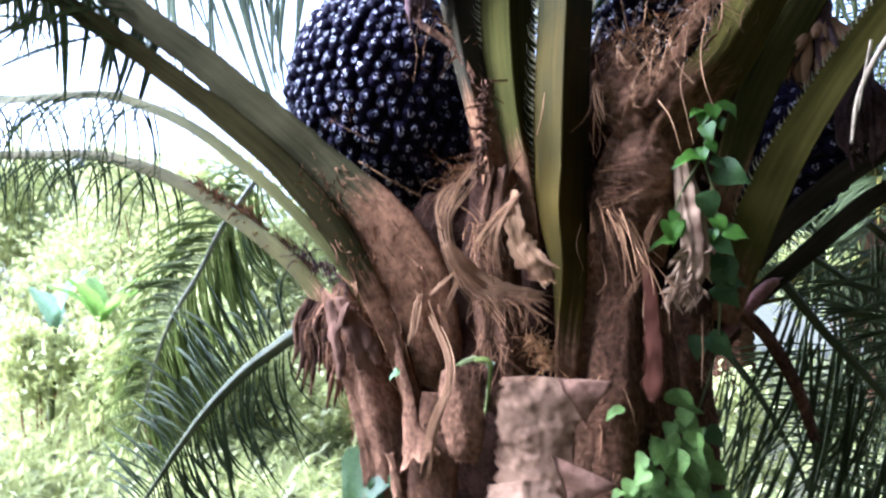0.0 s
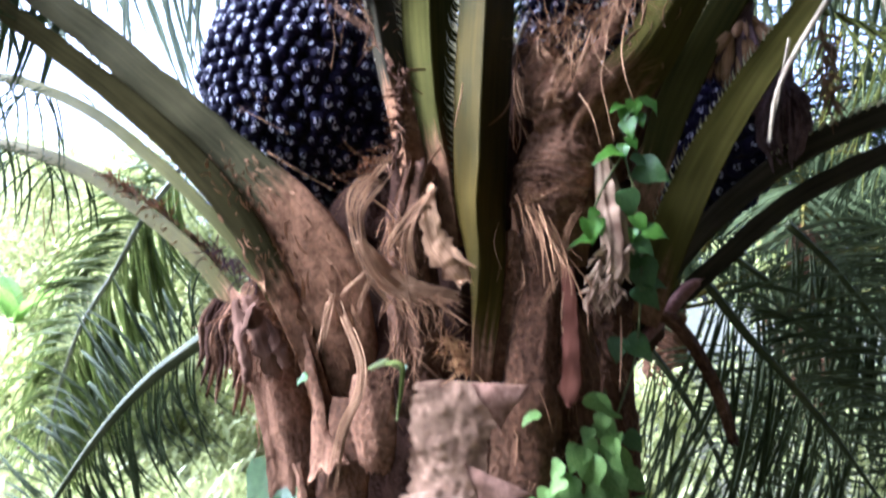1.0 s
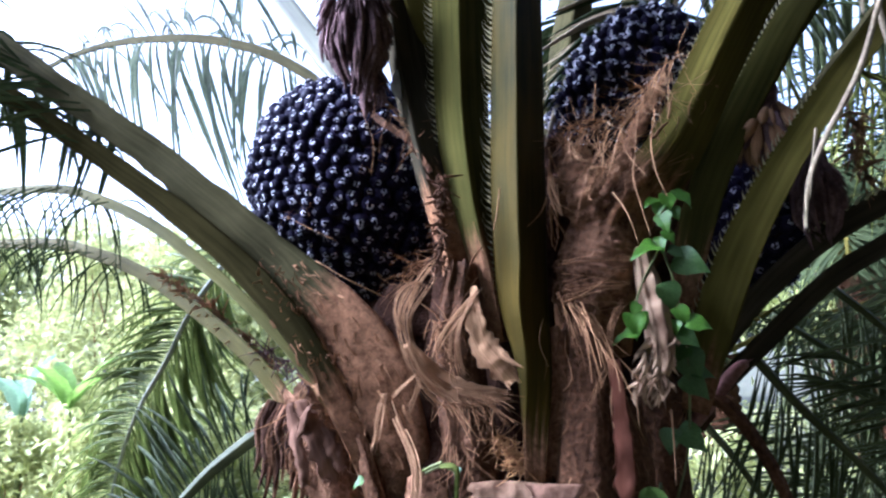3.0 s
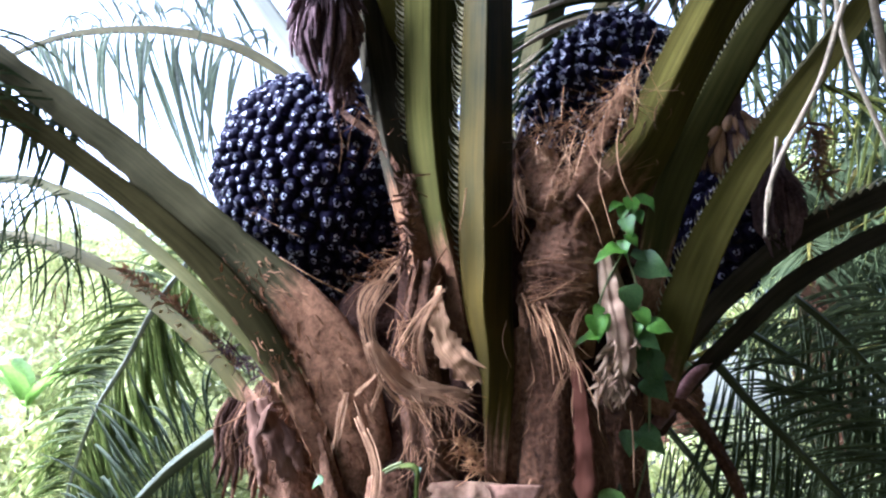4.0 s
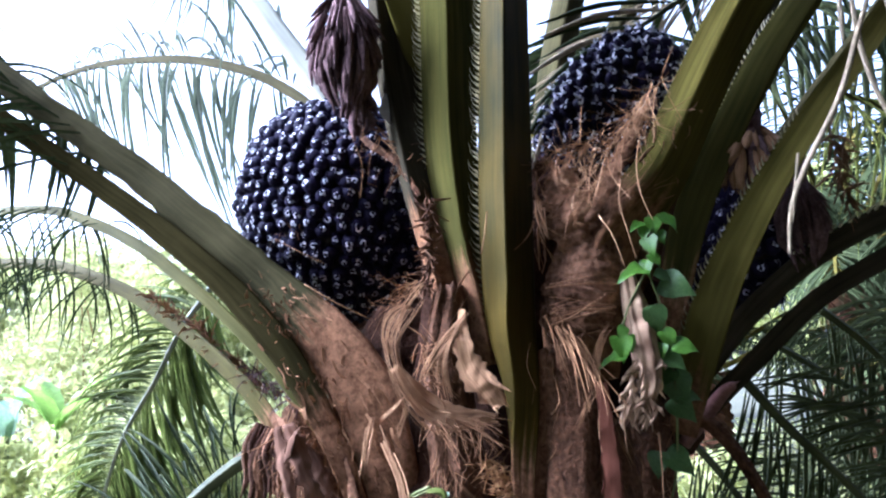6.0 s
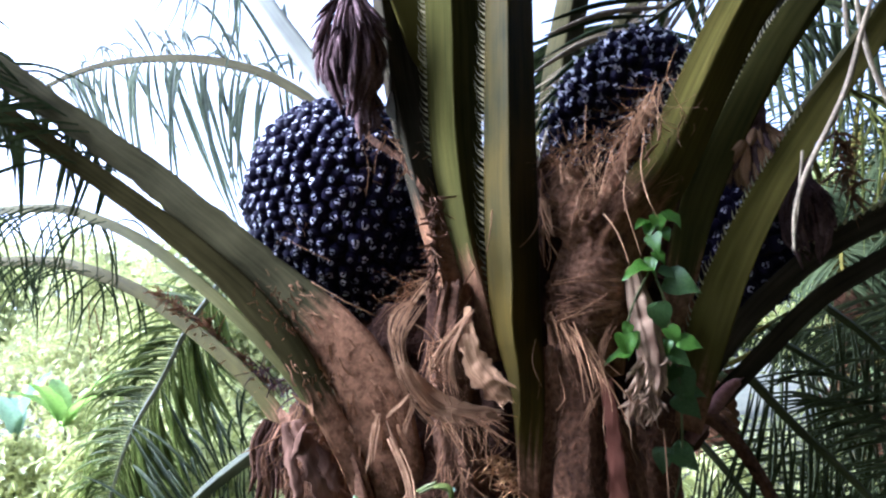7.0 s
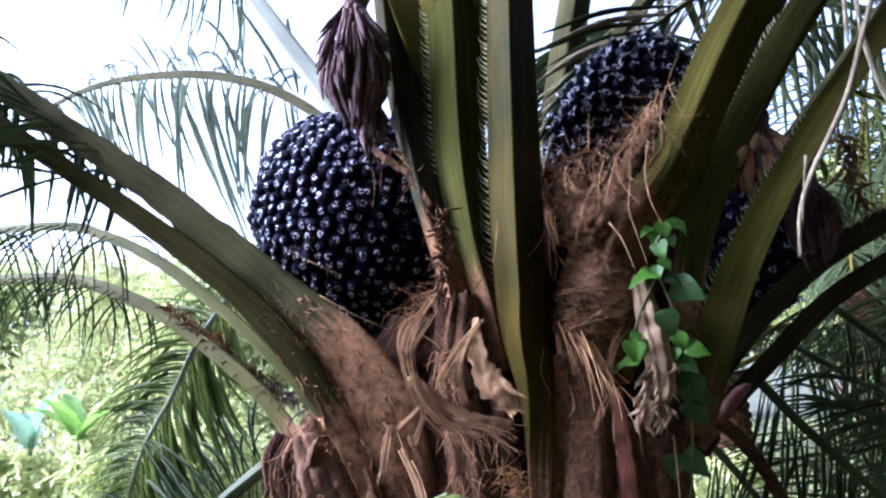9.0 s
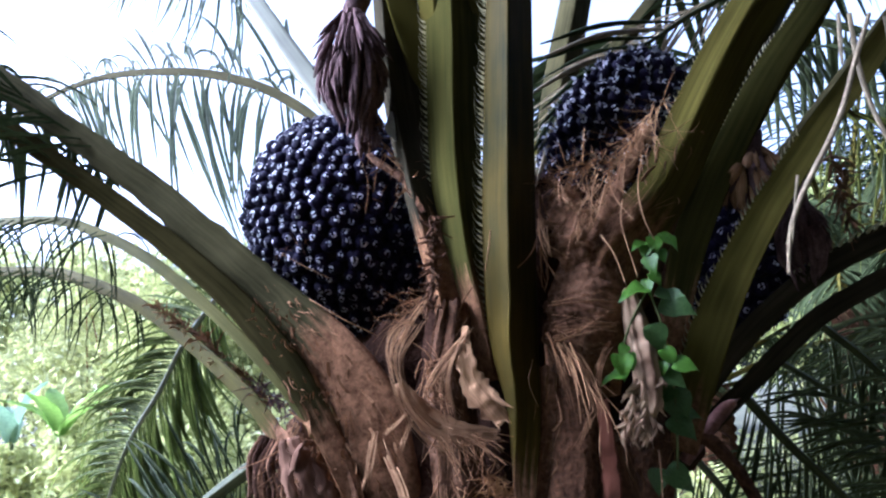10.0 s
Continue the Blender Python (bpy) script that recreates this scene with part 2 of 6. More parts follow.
def section(kind):
    """Half-width and outward profile of a swept form, closed, seen along its length."""
    if kind == "keel":      # flat upper face, rounded keel outward
        pts = [(-1, 0.0), (-0.97, 0.12), (-0.80, 0.30), (-0.55, 0.54), (-0.28, 0.80), (-0.09, 0.97), (0, 1.0), (0.09, 0.97), (0.28, 0.80), (0.55, 0.54),
               (0.80, 0.30), (0.97, 0.12), (1, 0.0), (0.6, -0.10), (0.2, -0.06), (-0.2, -0.06), (-0.6, -0.10)]
    elif kind == "ridge":   # two flat faces that meet in a sharp keel, a little past the middle
        pts = [(-1, 0.0), (-0.985, 0.07), (-0.90, 0.17), (-0.60, 0.42), (-0.15, 0.76), (0.14, 0.965), (0.19, 0.99), (0.24, 0.975), (0.30, 0.90), (0.52, 0.58),
               (0.80, 0.24), (0.98, 0.06), (1, 0.0), (0.6, -0.10), (0.2, -0.06), (-0.2, -0.06), (-0.6, -0.10)]
    elif kind == "slab":    # broad shield, gently convex outward
        pts = [(-1, -0.4), (-1.0, 0.1), (-0.93, 0.45), (-0.78, 0.68), (-0.6, 0.82), (-0.4, 0.92), (-0.2, 0.98), (0, 1.0), (0.2, 0.98), (0.4, 0.92), (0.6, 0.82), (0.78, 0.68), (0.93, 0.45), (1.0, 0.1), (1, -0.4), (0.5, -0.6), (-0.5, -0.6)]
    elif kind == "strip":
        pts = [(-1, -0.3), (-0.6, 0.5), (0, 0.8), (0.6, 0.5), (1, -0.3), (0, 0.0)]
    elif kind == "thread":
        pts = [(-1, -0.6), (0, 1), (1, -0.6)]
    else:
        pts = [(math.cos(a), math.sin(a)) for a in np.linspace(0, 2 * math.pi, 10, endpoint=False)]
    return np.array(pts)


def sweep(rows, out, kind="keel", n=36, rough=0.0, twist=0.0, seed=0, jag=0.0, base_turn=None):
    """rows: x, y, z, width, thickness. Returns vertices, faces, run attribute, and the curve itself."""
    cur, s = spline(rows, n)
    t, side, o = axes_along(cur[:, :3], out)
    sec = section(kind)
    k = len(sec)
    rng = np.random.default_rng(seed)
    if twist:
        a = np.linspace(0, twist, n)[:, None]
        side, o = np.cos(a) * side + np.sin(a) * o, -np.sin(a) * side + np.cos(a) * o
    if base_turn:       # the form is wrung round near its base: radians, over so many metres
        a = (base_turn[0] * np.clip(1 - s / base_turn[1], 0, 1) ** 1.5)[:, None]
        side, o = np.cos(a) * side + np.sin(a) * o, -np.sin(a) * side + np.cos(a) * o
    v = cur[:, None, :3] + side[:, None] * (sec[None, :, 0, None] * cur[:, None, 3:4] / 2) + o[:, None] * (sec[None, :, 1, None] * cur[:, None, 4:5])
    if rough:
        # lengthwise ridges plus lumps
        ridge = rng.normal(0, 1, k)[None, :, None] * 0.5
        lump = np.array([[noise.noise(Vector(p) * 14 + Vector((seed, 0, 0))) + 0.7 * noise.noise(Vector(p) * 45 + Vector((seed, 0, 0))) for p in row] for row in v])[:, :, None]
        v = v + (ridge + lump) * rough * (o[:, None] * 0.8 + side[:, None] * 0.2)
    if jag:
        v[-1] += t[-1][None] * rng.uniform(-jag, jag, k)[:, None]
        v[-2] += t[-2][None] * rng.uniform(-jag, jag, k)[:, None] * 0.3
    # the seam is doubled so that the run value does not fold back
    vv = np.concatenate([v, v[:, :1]], 1)
    run = np.zeros((n, k + 1, 3))
    ring = np.concatenate([[0], np.cumsum(np.linalg.norm(np.diff(np.vstack([sec, sec[:1]]), axis=0), axis=1))]) * 0.5 * float(np.mean(cur[:, 3]))
    run[:, :, 0] = ring[None]
    run[:, :, 1] = s[:, None]
    run[:, :, 2] = seed * 1.37
    faces = [(i * (k + 1) + j, i * (k + 1) + j + 1, (i + 1) * (k + 1) + j + 1, (i + 1) * (k + 1) + j) for i in range(n - 1) for j in range(k)]
    faces.append(tuple(reversed(range(k))))
    faces.append(tuple((n - 1) * (k + 1) + j for j in range(k)))
    return vv.reshape(-1, 3), faces, run.reshape(-1, 3), (cur, s, t, side, o)


class Heap:
    """Collects many small pieces for one mesh."""

    def __init__(self):
        self.v, self.f, self.r, self.n = [], [], [], 0

    def add(self, v, f, r=None):
        self.v.append(np.asarray(v))
        self.r.append(np.asarray(r) if r is not None else np.zeros((len(v), 3)))
        self.f += [tuple(i + self.n for i in q) for q in f]
        self.n += len(v)

    def done(self, name, mat, parent=None, label="", kind="", smooth=True):
        ob = link(name, np.concatenate(self.v), self.f, mat, parent, label, smooth, run=np.concatenate(self.r))
        if kind:
            tagged(ob, kind=kind)
        return ob


# leaflets: a folded blade of unit length along x, in several droops
def leaflet_shape(droop, width=0.042, stations=8):
    v, f = [], []
    x = z = 0.0
    ang = 0.10
    for i in range(stations):
        u = i / (stations - 1)
        w = width * (0.35 + 0.65 * min(1, u / 0.22)) * (1 - max(0, (u - 0.35) / 0.65) ** 1.6) + 0.0015
        fold = 0.45 * w
        v += [(x, -w / 2, z + fold), (x, 0, z), (x, w / 2, z + fold)]
        step = 1 / (stations - 1)
        ang -= droop * step
        x += math.cos(ang) * step
        z += math.sin(ang) * step
    for i in range(stations - 1):
        a = 3 * i
        f += [(a, a + 1, a + 4, a + 3), (a + 1, a + 2, a + 5, a + 4)]
    return np.array(v), f


DROOPS = [0.15, 0.45, 0.8, 1.2, 1.7]
LEAF_SHAPES = [leaflet_shape(d) for d in DROOPS]
LEAF_MESHES = {}


def leaf_mesh(i, mat):
    key = (i, mat.name)
    if key not in LEAF_MESHES:
        v, f = LEAF_SHAPES[i]
        me = bpy.data.meshes.new("leaflet")
        me.from_pydata([tuple(p) for p in v], [], f)
        me.materials.append(mat)
        me.polygons.foreach_set("use_smooth", [True] * len(f))
        me.attributes.new("run", 'FLOAT_VECTOR', 'POINT')
        LEAF_MESHES[key] = me
    return LEAF_MESHES[key]


def leaflets(parent, curve, start, end, gap, length, up, rng, mat, pieces, lean=0.75, drop=0.25, ragged=0.2, droop=(1, 3), skip=0.06, sides=(-1, 1), stack=0.35, thin=1.0):
    """Rows of leaflets on both sides of a rachis; pieces: single objects, else one joined mesh."""
    cur, s, t, side, o = curve
    heap = Heap()
    x = start
    while x < end:
        u = (x - start) / max(1e-6, end - start)
        i = min(len(s) - 2, int(np.searchsorted(s, x)))
        p, tt = cur[i, :3] + (cur[i + 1, :3] - cur[i, :3]) * ((x - s[i]) / max(1e-6, s[i + 1] - s[i])), t[i]
        sd = np.cross(tt, up)
        sd /= np.linalg.norm(sd) + 1e-9
        nu = np.cross(sd, tt)
        for q in sides:
            if rng.random() < skip:
                continue
            tip = lean if isinstance(lean, float) else lean[q > 0]
            ln = length * (0.45 + 0.55 * math.sin(math.pi * min(1, 0.22 + 0.72 * u))) * rng.uniform(1 - ragged, 1 + ragged)
            d = q * sd * math.cos(tip) + tt * math.sin(tip + rng.normal(0, 0.10)) + nu * rng.normal(0, stack) + np.array([0, 0, -drop * rng.uniform(0.5, 1.5)])
            d += rng.normal(0, 0.06, 3)
            d /= np.linalg.norm(d)
            zz = np.array([0, 0, 1.0]) + nu * 0.6 + rng.normal(0, 0.15, 3)
            yy = np.cross(zz, d)
            yy /= np.linalg.norm(yy)
            zz = np.cross(d, yy)
            di = int(rng.integers(droop[0], droop[1] + 1))
            wide = thin * rng.uniform(0.8, 1.2)
            base = p + q * sd * float(cur[i, 3]) * 0.4
            mtx = Matrix(((d[0] * ln, yy[0] * ln * wide, zz[0] * ln, base[0]), (d[1] * ln, yy[1] * ln * wide, zz[1] * ln, base[1]), (d[2] * ln, yy[2] * ln * wide, zz[2] * ln, base[2]), (0, 0, 0, 1)))
            if pieces:
                part_of("leaflet", leaf_mesh(di, mat), parent, mtx)
            else:
                v, f = LEAF_SHAPES[di]
                m3 = np.array(mtx)
                heap.add(v @ m3[:3, :3].T + m3[:3, 3], f)
        x += gap * rng.uniform(0.75, 1.25)
    if heap.n:
        heap.done("foliage", mat, parent, kind="stuff")


def spine_mesh():
    me = bpy.data.meshes.new("spine")
    v, f = [], []
    for i, (x, z, r) in enumerate(((0, 0, 0.0045), (0.007, 0.004, 0.0034), (0.013, 0.011, 0.002), (0.016, 0.021, 0.0006))):
        for a in range(5):
            v.append((x + r * 0.6 * math.cos(a * 1.2566), r * math.sin(a * 1.2566), z + r * math.cos(a * 1.2566)))
    for i in range(3):
        for a in range(5):
            f.append((5 * i + a, 5 * i + (a + 1) % 5, 5 * i + 5 + (a + 1) % 5, 5 * i + 5 + a))
    me.from_pydata(v, [], f)
    me.materials.append(M_SPINE)
    return me


SPINE = spine_mesh()


def spines(parent, curve, s0, s1, gap, which, rng, size=1.0):
    """Hooked teeth along the margins of a petiole."""
    cur, s, t, side, o = curve
    for q in which:
        x = s0
        while x < s1:
            i = min(len(s) - 2, int(np.searchsorted(s, x)))
            p = cur[i, :3] + (cur[i + 1, :3] - cur[i, :3]) * ((x - s[i]) / (s[i + 1] - s[i]))
            d = side[i] * q
            k = size * rng.uniform(0.7, 1.25)
            b = p + d * cur[i, 3] * 0.49 + o[i] * 0.003
            X, Z = d, t[i] + rng.normal(0, 0.12, 3)
            Z = Z - X * (X @ Z)
            Z /= np.linalg.norm(Z)
            Y = np.cross(Z, X)
            part_of("spine", SPINE, parent, Matrix(((X[0] * k, Y[0] * k, Z[0] * k, b[0]), (X[1] * k, Y[1] * k, Z[1] * k, b[1]), (X[2] * k, Y[2] * k, Z[2] * k, b[2]), (0, 0, 0, 1))))
            x += gap * rng.uniform(0.7, 1.3)


def extend(rows, away, reach, bend=0.5, rise=0.0):
    """Carries a petiole on past its last point, arching over towards 'away' and down, tapering into the rachis."""
    rows = [list(r) for r in rows]
    p = np.array(rows[-1][:3])
    d = p - np.array(rows[-2][:3])
    d /= np.linalg.norm(d)
    w, h = rows[-1][3], rows[-1][4]
    steps = 9
    away = np.array([away[0], away[1], 0.0])
    away /= np.linalg.norm(away)
    for i in range(steps):
        u = (i + 1) / steps
        d = d + (away * 0.45 + np.array([0, 0, -1.0]) * u * 1.1) * bend * reach / steps
        d /= np.linalg.norm(d)
        p = p + d * reach / steps
        rows.append([*p, w * (1 - 0.88 * u), h * (1 - 0.85 * u)])
    return rows


def frond(palm, rows, out, mat, label, brown=0.0, away=None, reach=0.0, bend=0.5, leaf_from=None, gap=0.05, length=0.6, leaf_mat=None, pieces=False, seed=1, n=48,
          spine=None, rough=0.0, kind="keel", leaf_up=(0, 0, 1), spike=1.0, deep=1.0, hairs=0, base_turn=None, **leaf):
    rows = [(*r[:4], r[4] * deep) for r in rows]
    rng = np.random.default_rng(seed)
    total = extend(rows, away, reach, bend) if reach else rows
    v, f, run, curve = sweep(total, out, kind, n, rough, seed=seed, base_turn=base_turn)
    s = curve[1]
    k = len(v) // n
    worn = np.repeat(np.clip(1.0 - (s - brown) / 0.22, 0, 1) * 0.75 if brown else np.zeros(n), k)
    ob = link("frond", v, f, mat, palm, label, run=run, worn=worn)
    if leaf_from is not None:
        leaflets(ob, curve, leaf_from, s[-1] * 0.99, gap, length, np.array(leaf_up, float), rng, leaf_mat or M_LEAFLET, pieces, **leaf)
    if hairs:
        cur, ss, t, side, o = curve
        sec = section(kind)
        heap = Heap()
        for i in range(hairs):
            a = int(np.searchsorted(ss, rng.uniform(0.02, brown + 0.25)))
            q = rng.uniform(-0.95, 0.95)
            h = float(np.interp(q, sec[:13, 0], sec[:13, 1]))
            p = cur[a, :3] + side[a] * q * cur[a, 3] / 2 + o[a] * (h * cur[a, 4] + rough * 0.5)
            d = t[a] * rng.choice([-1, 1]) + side[a] * rng.normal(0, 0.5) + o[a] * abs(rng.normal(0.05, 0.2))
            ln = rng.uniform(0.012, 0.05)
            w = 0.001 + 0.006 * rng.random() ** 3
            hv, hf, hr, hc = sweep([(*p, w, w * 0.5), (*(p + d * ln * 0.5 + rng.normal(0, 0.004, 3)), w, w * 0.5), (*(p + d * ln), w * 0.3, w * 0.2)], o[a], "thread", 5, 0, 0, i)
            heap.add(hv, hf, hr)
        heap.done("surface_fibre", M_FIBRE, ob, "", "stuff", smooth=False)
    if spine:
        for s0, s1, g, which in spine:
            spines(ob, curve, s0, s1, g, which, rng, spike)
    return ob, curve


def thing(name, at, label, category, group="", kind=""):
    ob = new(name)
    ob.empty_display_size = 0.1
    tagged(ob, label, category, group, kind)
    return ob


# ---------------- ground ----------------
gv, gf = [], []
G = 60
for j in range(G + 1):
    for i in range(G + 1):
        a, b = (i / G * 2 - 1), (j / G * 2 - 1)
        x, y = math.copysign(abs(a) ** 3, a) * 900 + a * 12, math.copysign(abs(b) ** 3, b) * 900 + b * 12
        r = math.hypot(x, y)
        gv.append((x, y, noise.noise(Vector((x, y, 0)) * 0.35) * 0.08 * min(1, r / 3)))
for j in range(G):
    for i in range(G):
        a = j * (G + 1) + i
        gf.append((a, a + 1, a + G + 2, a + G + 1))
tagged(link("ground", gv, gf, M_GROUND), "weedy plantation ground with dry litter", "ground", kind="structure")

# ---------------- the oil palm ----------------
AX, AY = (0.106, 1.500, 1.144)[:2]
palm = thing("oil_palm", (AX, AY, 0), "stocky oil palm with brown leaf bases and black fruit bunches", "palm tree")


def trunk():
    n, k = 40, 48
    v, f = [], []
    for i in range(n):
        z = -0.1 + 2.05 * i / (n - 1)
        r = 0.225 if z < 1.3 else max(0.10, 0.225 - 0.25 * (z - 1.3))
        for j in range(k):
            a = 2 * math.pi * j / k
            d = r + 0.03 * noise.noise(Vector((math.cos(a) * 2.2, math.sin(a) * 2.2, z * 4))) + 0.02 * noise.noise(Vector((math.cos(a) * 9, math.sin(a) * 9, z * 12)))
            v.append((AX + d * math.cos(a), AY + d * math.sin(a), z))
    for i in range(n - 1):
        for j in range(k):
            f.append((i * k + j, i * k + (j + 1) % k, (i + 1) * k + (j + 1) % k, (i + 1) * k + j))
    f.append(tuple((n - 1) * k + j for j in range(k)))
    link("trunk", v, f, M_TRUNK, palm, "dark fibrous trunk")


trunk()


def bulk(pts, w, h):
    """Joins places with widths and thicknesses into sweep rows."""
    return [(*p, a, b) for p, a, b in zip(pts, w, h)]


# petioles that rise in front
frond(palm, bulk([(0.236, 1.185, 1.318), (0.239, 1.180, 1.415), (0.244, 1.190, 1.547), (0.229, 1.230, 1.712), (0.237, 1.235, 1.959), (0.262, 1.240, 2.356), (0.275, 1.240, 2.538)],
                 [0.055, 0.070, 0.080, 0.110, 0.120, 0.113, 0.108], [0.02, 0.028, 0.035, 0.065, 0.07, 0.065, 0.06]),
      (-0.08, -1, 0), M_PETIOLE_YELLOW, "upright yellow-green frond stalk with hooked spines", brown=0.02, base_turn=(1.0, 0.45), away=(0.1, -1), reach=2.6, leaf_from=1.6, deep=1.45, n=90, kind="ridge", seed=11,
      spine=[(0.40, 1.20, 0.0135, (-1,))], spike=1.25)
frond(palm, bulk([(0.177, 1.285, 1.597), (0.161, 1.295, 1.722), (0.129, 1.305, 1.893), (0.113, 1.315, 2.128), (0.121, 1.320, 2.416), (0.123, 1.325, 2.614)],
                 [0.06, 0.09, 0.108, 0.128, 0.135, 0.13], [0.03, 0.05, 0.06, 0.065, 0.065, 0.06]),
      (-0.02, -1, 0), M_PETIOLE_DEEP, "upright olive-green frond stalk with hooked spines", brown=0.15, away=(-0.2, -1), reach=2.6, leaf_from=1.6, deep=1.45, kind="ridge", seed=12,
      spine=[(0.20, 1.05, 0.0135, (-1,))], spike=1.25)
frond(palm, bulk([(0.089, 1.280, 1.699), (0.075, 1.300, 1.830), (0.032, 1.340, 2.031), (-0.015, 1.400, 2.274), (-0.045, 1.440, 2.500), (-0.059, 1.460, 2.729)],
                 [0.06, 0.08, 0.10, 0.12, 0.13, 0.13], [0.03, 0.04, 0.055, 0.06, 0.06, 0.06]),
      (-0.35, -1, 0.0), M_PETIOLE_SHADED, "shade-darkened frond stalk beside dried flower clump", brown=0.19, away=(-0.5, -1), reach=2.6, leaf_from=1.6, deep=1.45, kind="ridge", seed=13)
# petioles that lean to the shady side
frond(palm, bulk([(0.372, 1.330, 1.564), (0.389, 1.300, 1.710), (0.434, 1.290, 1.844), (0.567, 1.28, 1.978), (0.664, 1.28, 2.146), (0.773, 1.29, 2.329), (0.900, 1.300, 2.504)],
                 [0.16, 0.185, 0.165, 0.125, 0.118, 0.118, 0.115], [0.05, 0.07, 0.075, 0.07, 0.07, 0.07, 0.065]),
      (-0.15, -1, 0.12), M_PETIOLE, "leaning green frond stalk with brown fibrous base", brown=0.36, away=(1, -0.5), reach=2.8, leaf_from=2.3, bend=0.28, deep=1.45, kind="ridge", seed=14, rough=0.006, n=80, hairs=70,
      spine=[(0.55, 1.15, 0.016, (-1,))], spike=0.6)
frond(palm, bulk([(0.565, 1.360, 1.630), (0.603, 1.360, 1.768), (0.64, 1.36, 1.883), (0.715, 1.36, 2.032), (0.873, 1.38, 2.283), (0.990, 1.390, 2.435), (1.075, 1.400, 2.566)],
                 [0.06, 0.076, 0.085, 0.088, 0.085, 0.082, 0.08], [0.03, 0.04, 0.046, 0.046, 0.046, 0.042, 0.04]),
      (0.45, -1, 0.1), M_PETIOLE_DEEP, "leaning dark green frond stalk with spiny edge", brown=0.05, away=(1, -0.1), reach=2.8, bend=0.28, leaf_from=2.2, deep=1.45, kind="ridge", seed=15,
      spine=[(0.35, 1.1, 0.014, (-1,))], spike=0.6)
frond(palm, bulk([(0.574, 1.340, 1.434), (0.597, 1.320, 1.530), (0.632, 1.300, 1.638), (0.697, 1.29, 1.779), (0.8, 1.29, 1.941), (0.919, 1.31, 2.093), (1.03, 1.34, 2.22), (1.178, 1.380, 2.394)],
                 [0.06, 0.085, 0.095, 0.088, 0.074, 0.066, 0.062, 0.06], [0.03, 0.04, 0.046, 0.046, 0.042, 0.04, 0.04, 0.036]),
      (0.38, -1, -0.03), M_PETIOLE, "leaning yellow-green frond stalk with long spines", brown=0.03, away=(1, 0.0), reach=2.6, bend=0.3, leaf_from=2.0, deep=1.45, kind="ridge", seed=16,
      spine=[(0.16, 0.75, 0.015, (-1,))], spike=0.65)
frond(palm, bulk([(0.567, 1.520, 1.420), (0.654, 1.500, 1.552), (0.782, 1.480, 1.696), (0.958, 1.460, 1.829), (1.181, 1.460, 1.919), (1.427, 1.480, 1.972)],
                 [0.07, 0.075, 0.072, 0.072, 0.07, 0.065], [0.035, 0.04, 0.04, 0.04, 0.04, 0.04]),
      (0.4, -0.7, -0.9), M_PETIOLE_SHADED, "dark arching frond stalk in shade", away=(1, -0.1), reach=1.8, bend=0.6, leaf_from=1.3, seed=17, spine=[(0.5, 1.0, 0.02, (-1,))])
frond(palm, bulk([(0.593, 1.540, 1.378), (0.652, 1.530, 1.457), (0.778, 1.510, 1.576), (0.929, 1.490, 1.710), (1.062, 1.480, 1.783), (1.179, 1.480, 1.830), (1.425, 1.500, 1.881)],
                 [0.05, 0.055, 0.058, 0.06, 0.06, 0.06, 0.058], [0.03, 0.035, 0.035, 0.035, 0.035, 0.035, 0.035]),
      (0.4, -0.7, -0.9), M_PETIOLE_SHADED, "dark arching frond stalk low in shade", away=(1, 0.1), reach=1.8, bend=0.7, leaf_from=1.2, seed=18)
# petioles that lean to the open side
frond(palm, bulk([(-0.060, 1.350, 1.233), (-0.090, 1.355, 1.405), (-0.160, 1.370, 1.600), (-0.328, 1.400, 1.793), (-0.535, 1.440, 1.980), (-0.776, 1.490, 2.176), (-1.192, 1.560, 2.484), (-1.794, 1.640, 2.928)],
                 [0.12, 0.21, 0.245, 0.158, 0.120, 0.112, 0.115, 0.105], [0.06, 0.08, 0.085, 0.08, 0.07, 0.065, 0.06, 0.055]),
      (-0.30, -0.8, -0.75), M_PETIOLE_OLIVE, "thick leaning frond stalk with wide brown base", brown=0.46, away=(-1, -0.2), reach=2.4, leaf_from=1.5, seed=19, rough=0.013, n=110, hairs=300)
frond(palm, bulk([(-0.099, 1.280, 1.216), (-0.140, 1.290, 1.343), (-0.211, 1.310, 1.499), (-0.315, 1.330, 1.666), (-0.465, 1.360, 1.827), (-0.660, 1.400, 1.986), (-0.910, 1.460, 2.166), (-1.132, 1.500, 2.318), (-1.755, 1.620, 2.758)],
                 [0.05, 0.060, 0.078, 0.094, 0.088, 0.082, 0.077, 0.074, 0.07], [0.03, 0.035, 0.045, 0.05, 0.048, 0.045, 0.042, 0.042, 0.04]),
      (-0.35, -1, -0.8), M_PETIOLE_UMBER, "dark olive frond stalk edged with hair-like scales", brown=0.26, away=(-1, -0.5), reach=2.2, leaf_from=1.4, seed=20, rough=0.004, n=80, hairs=60)
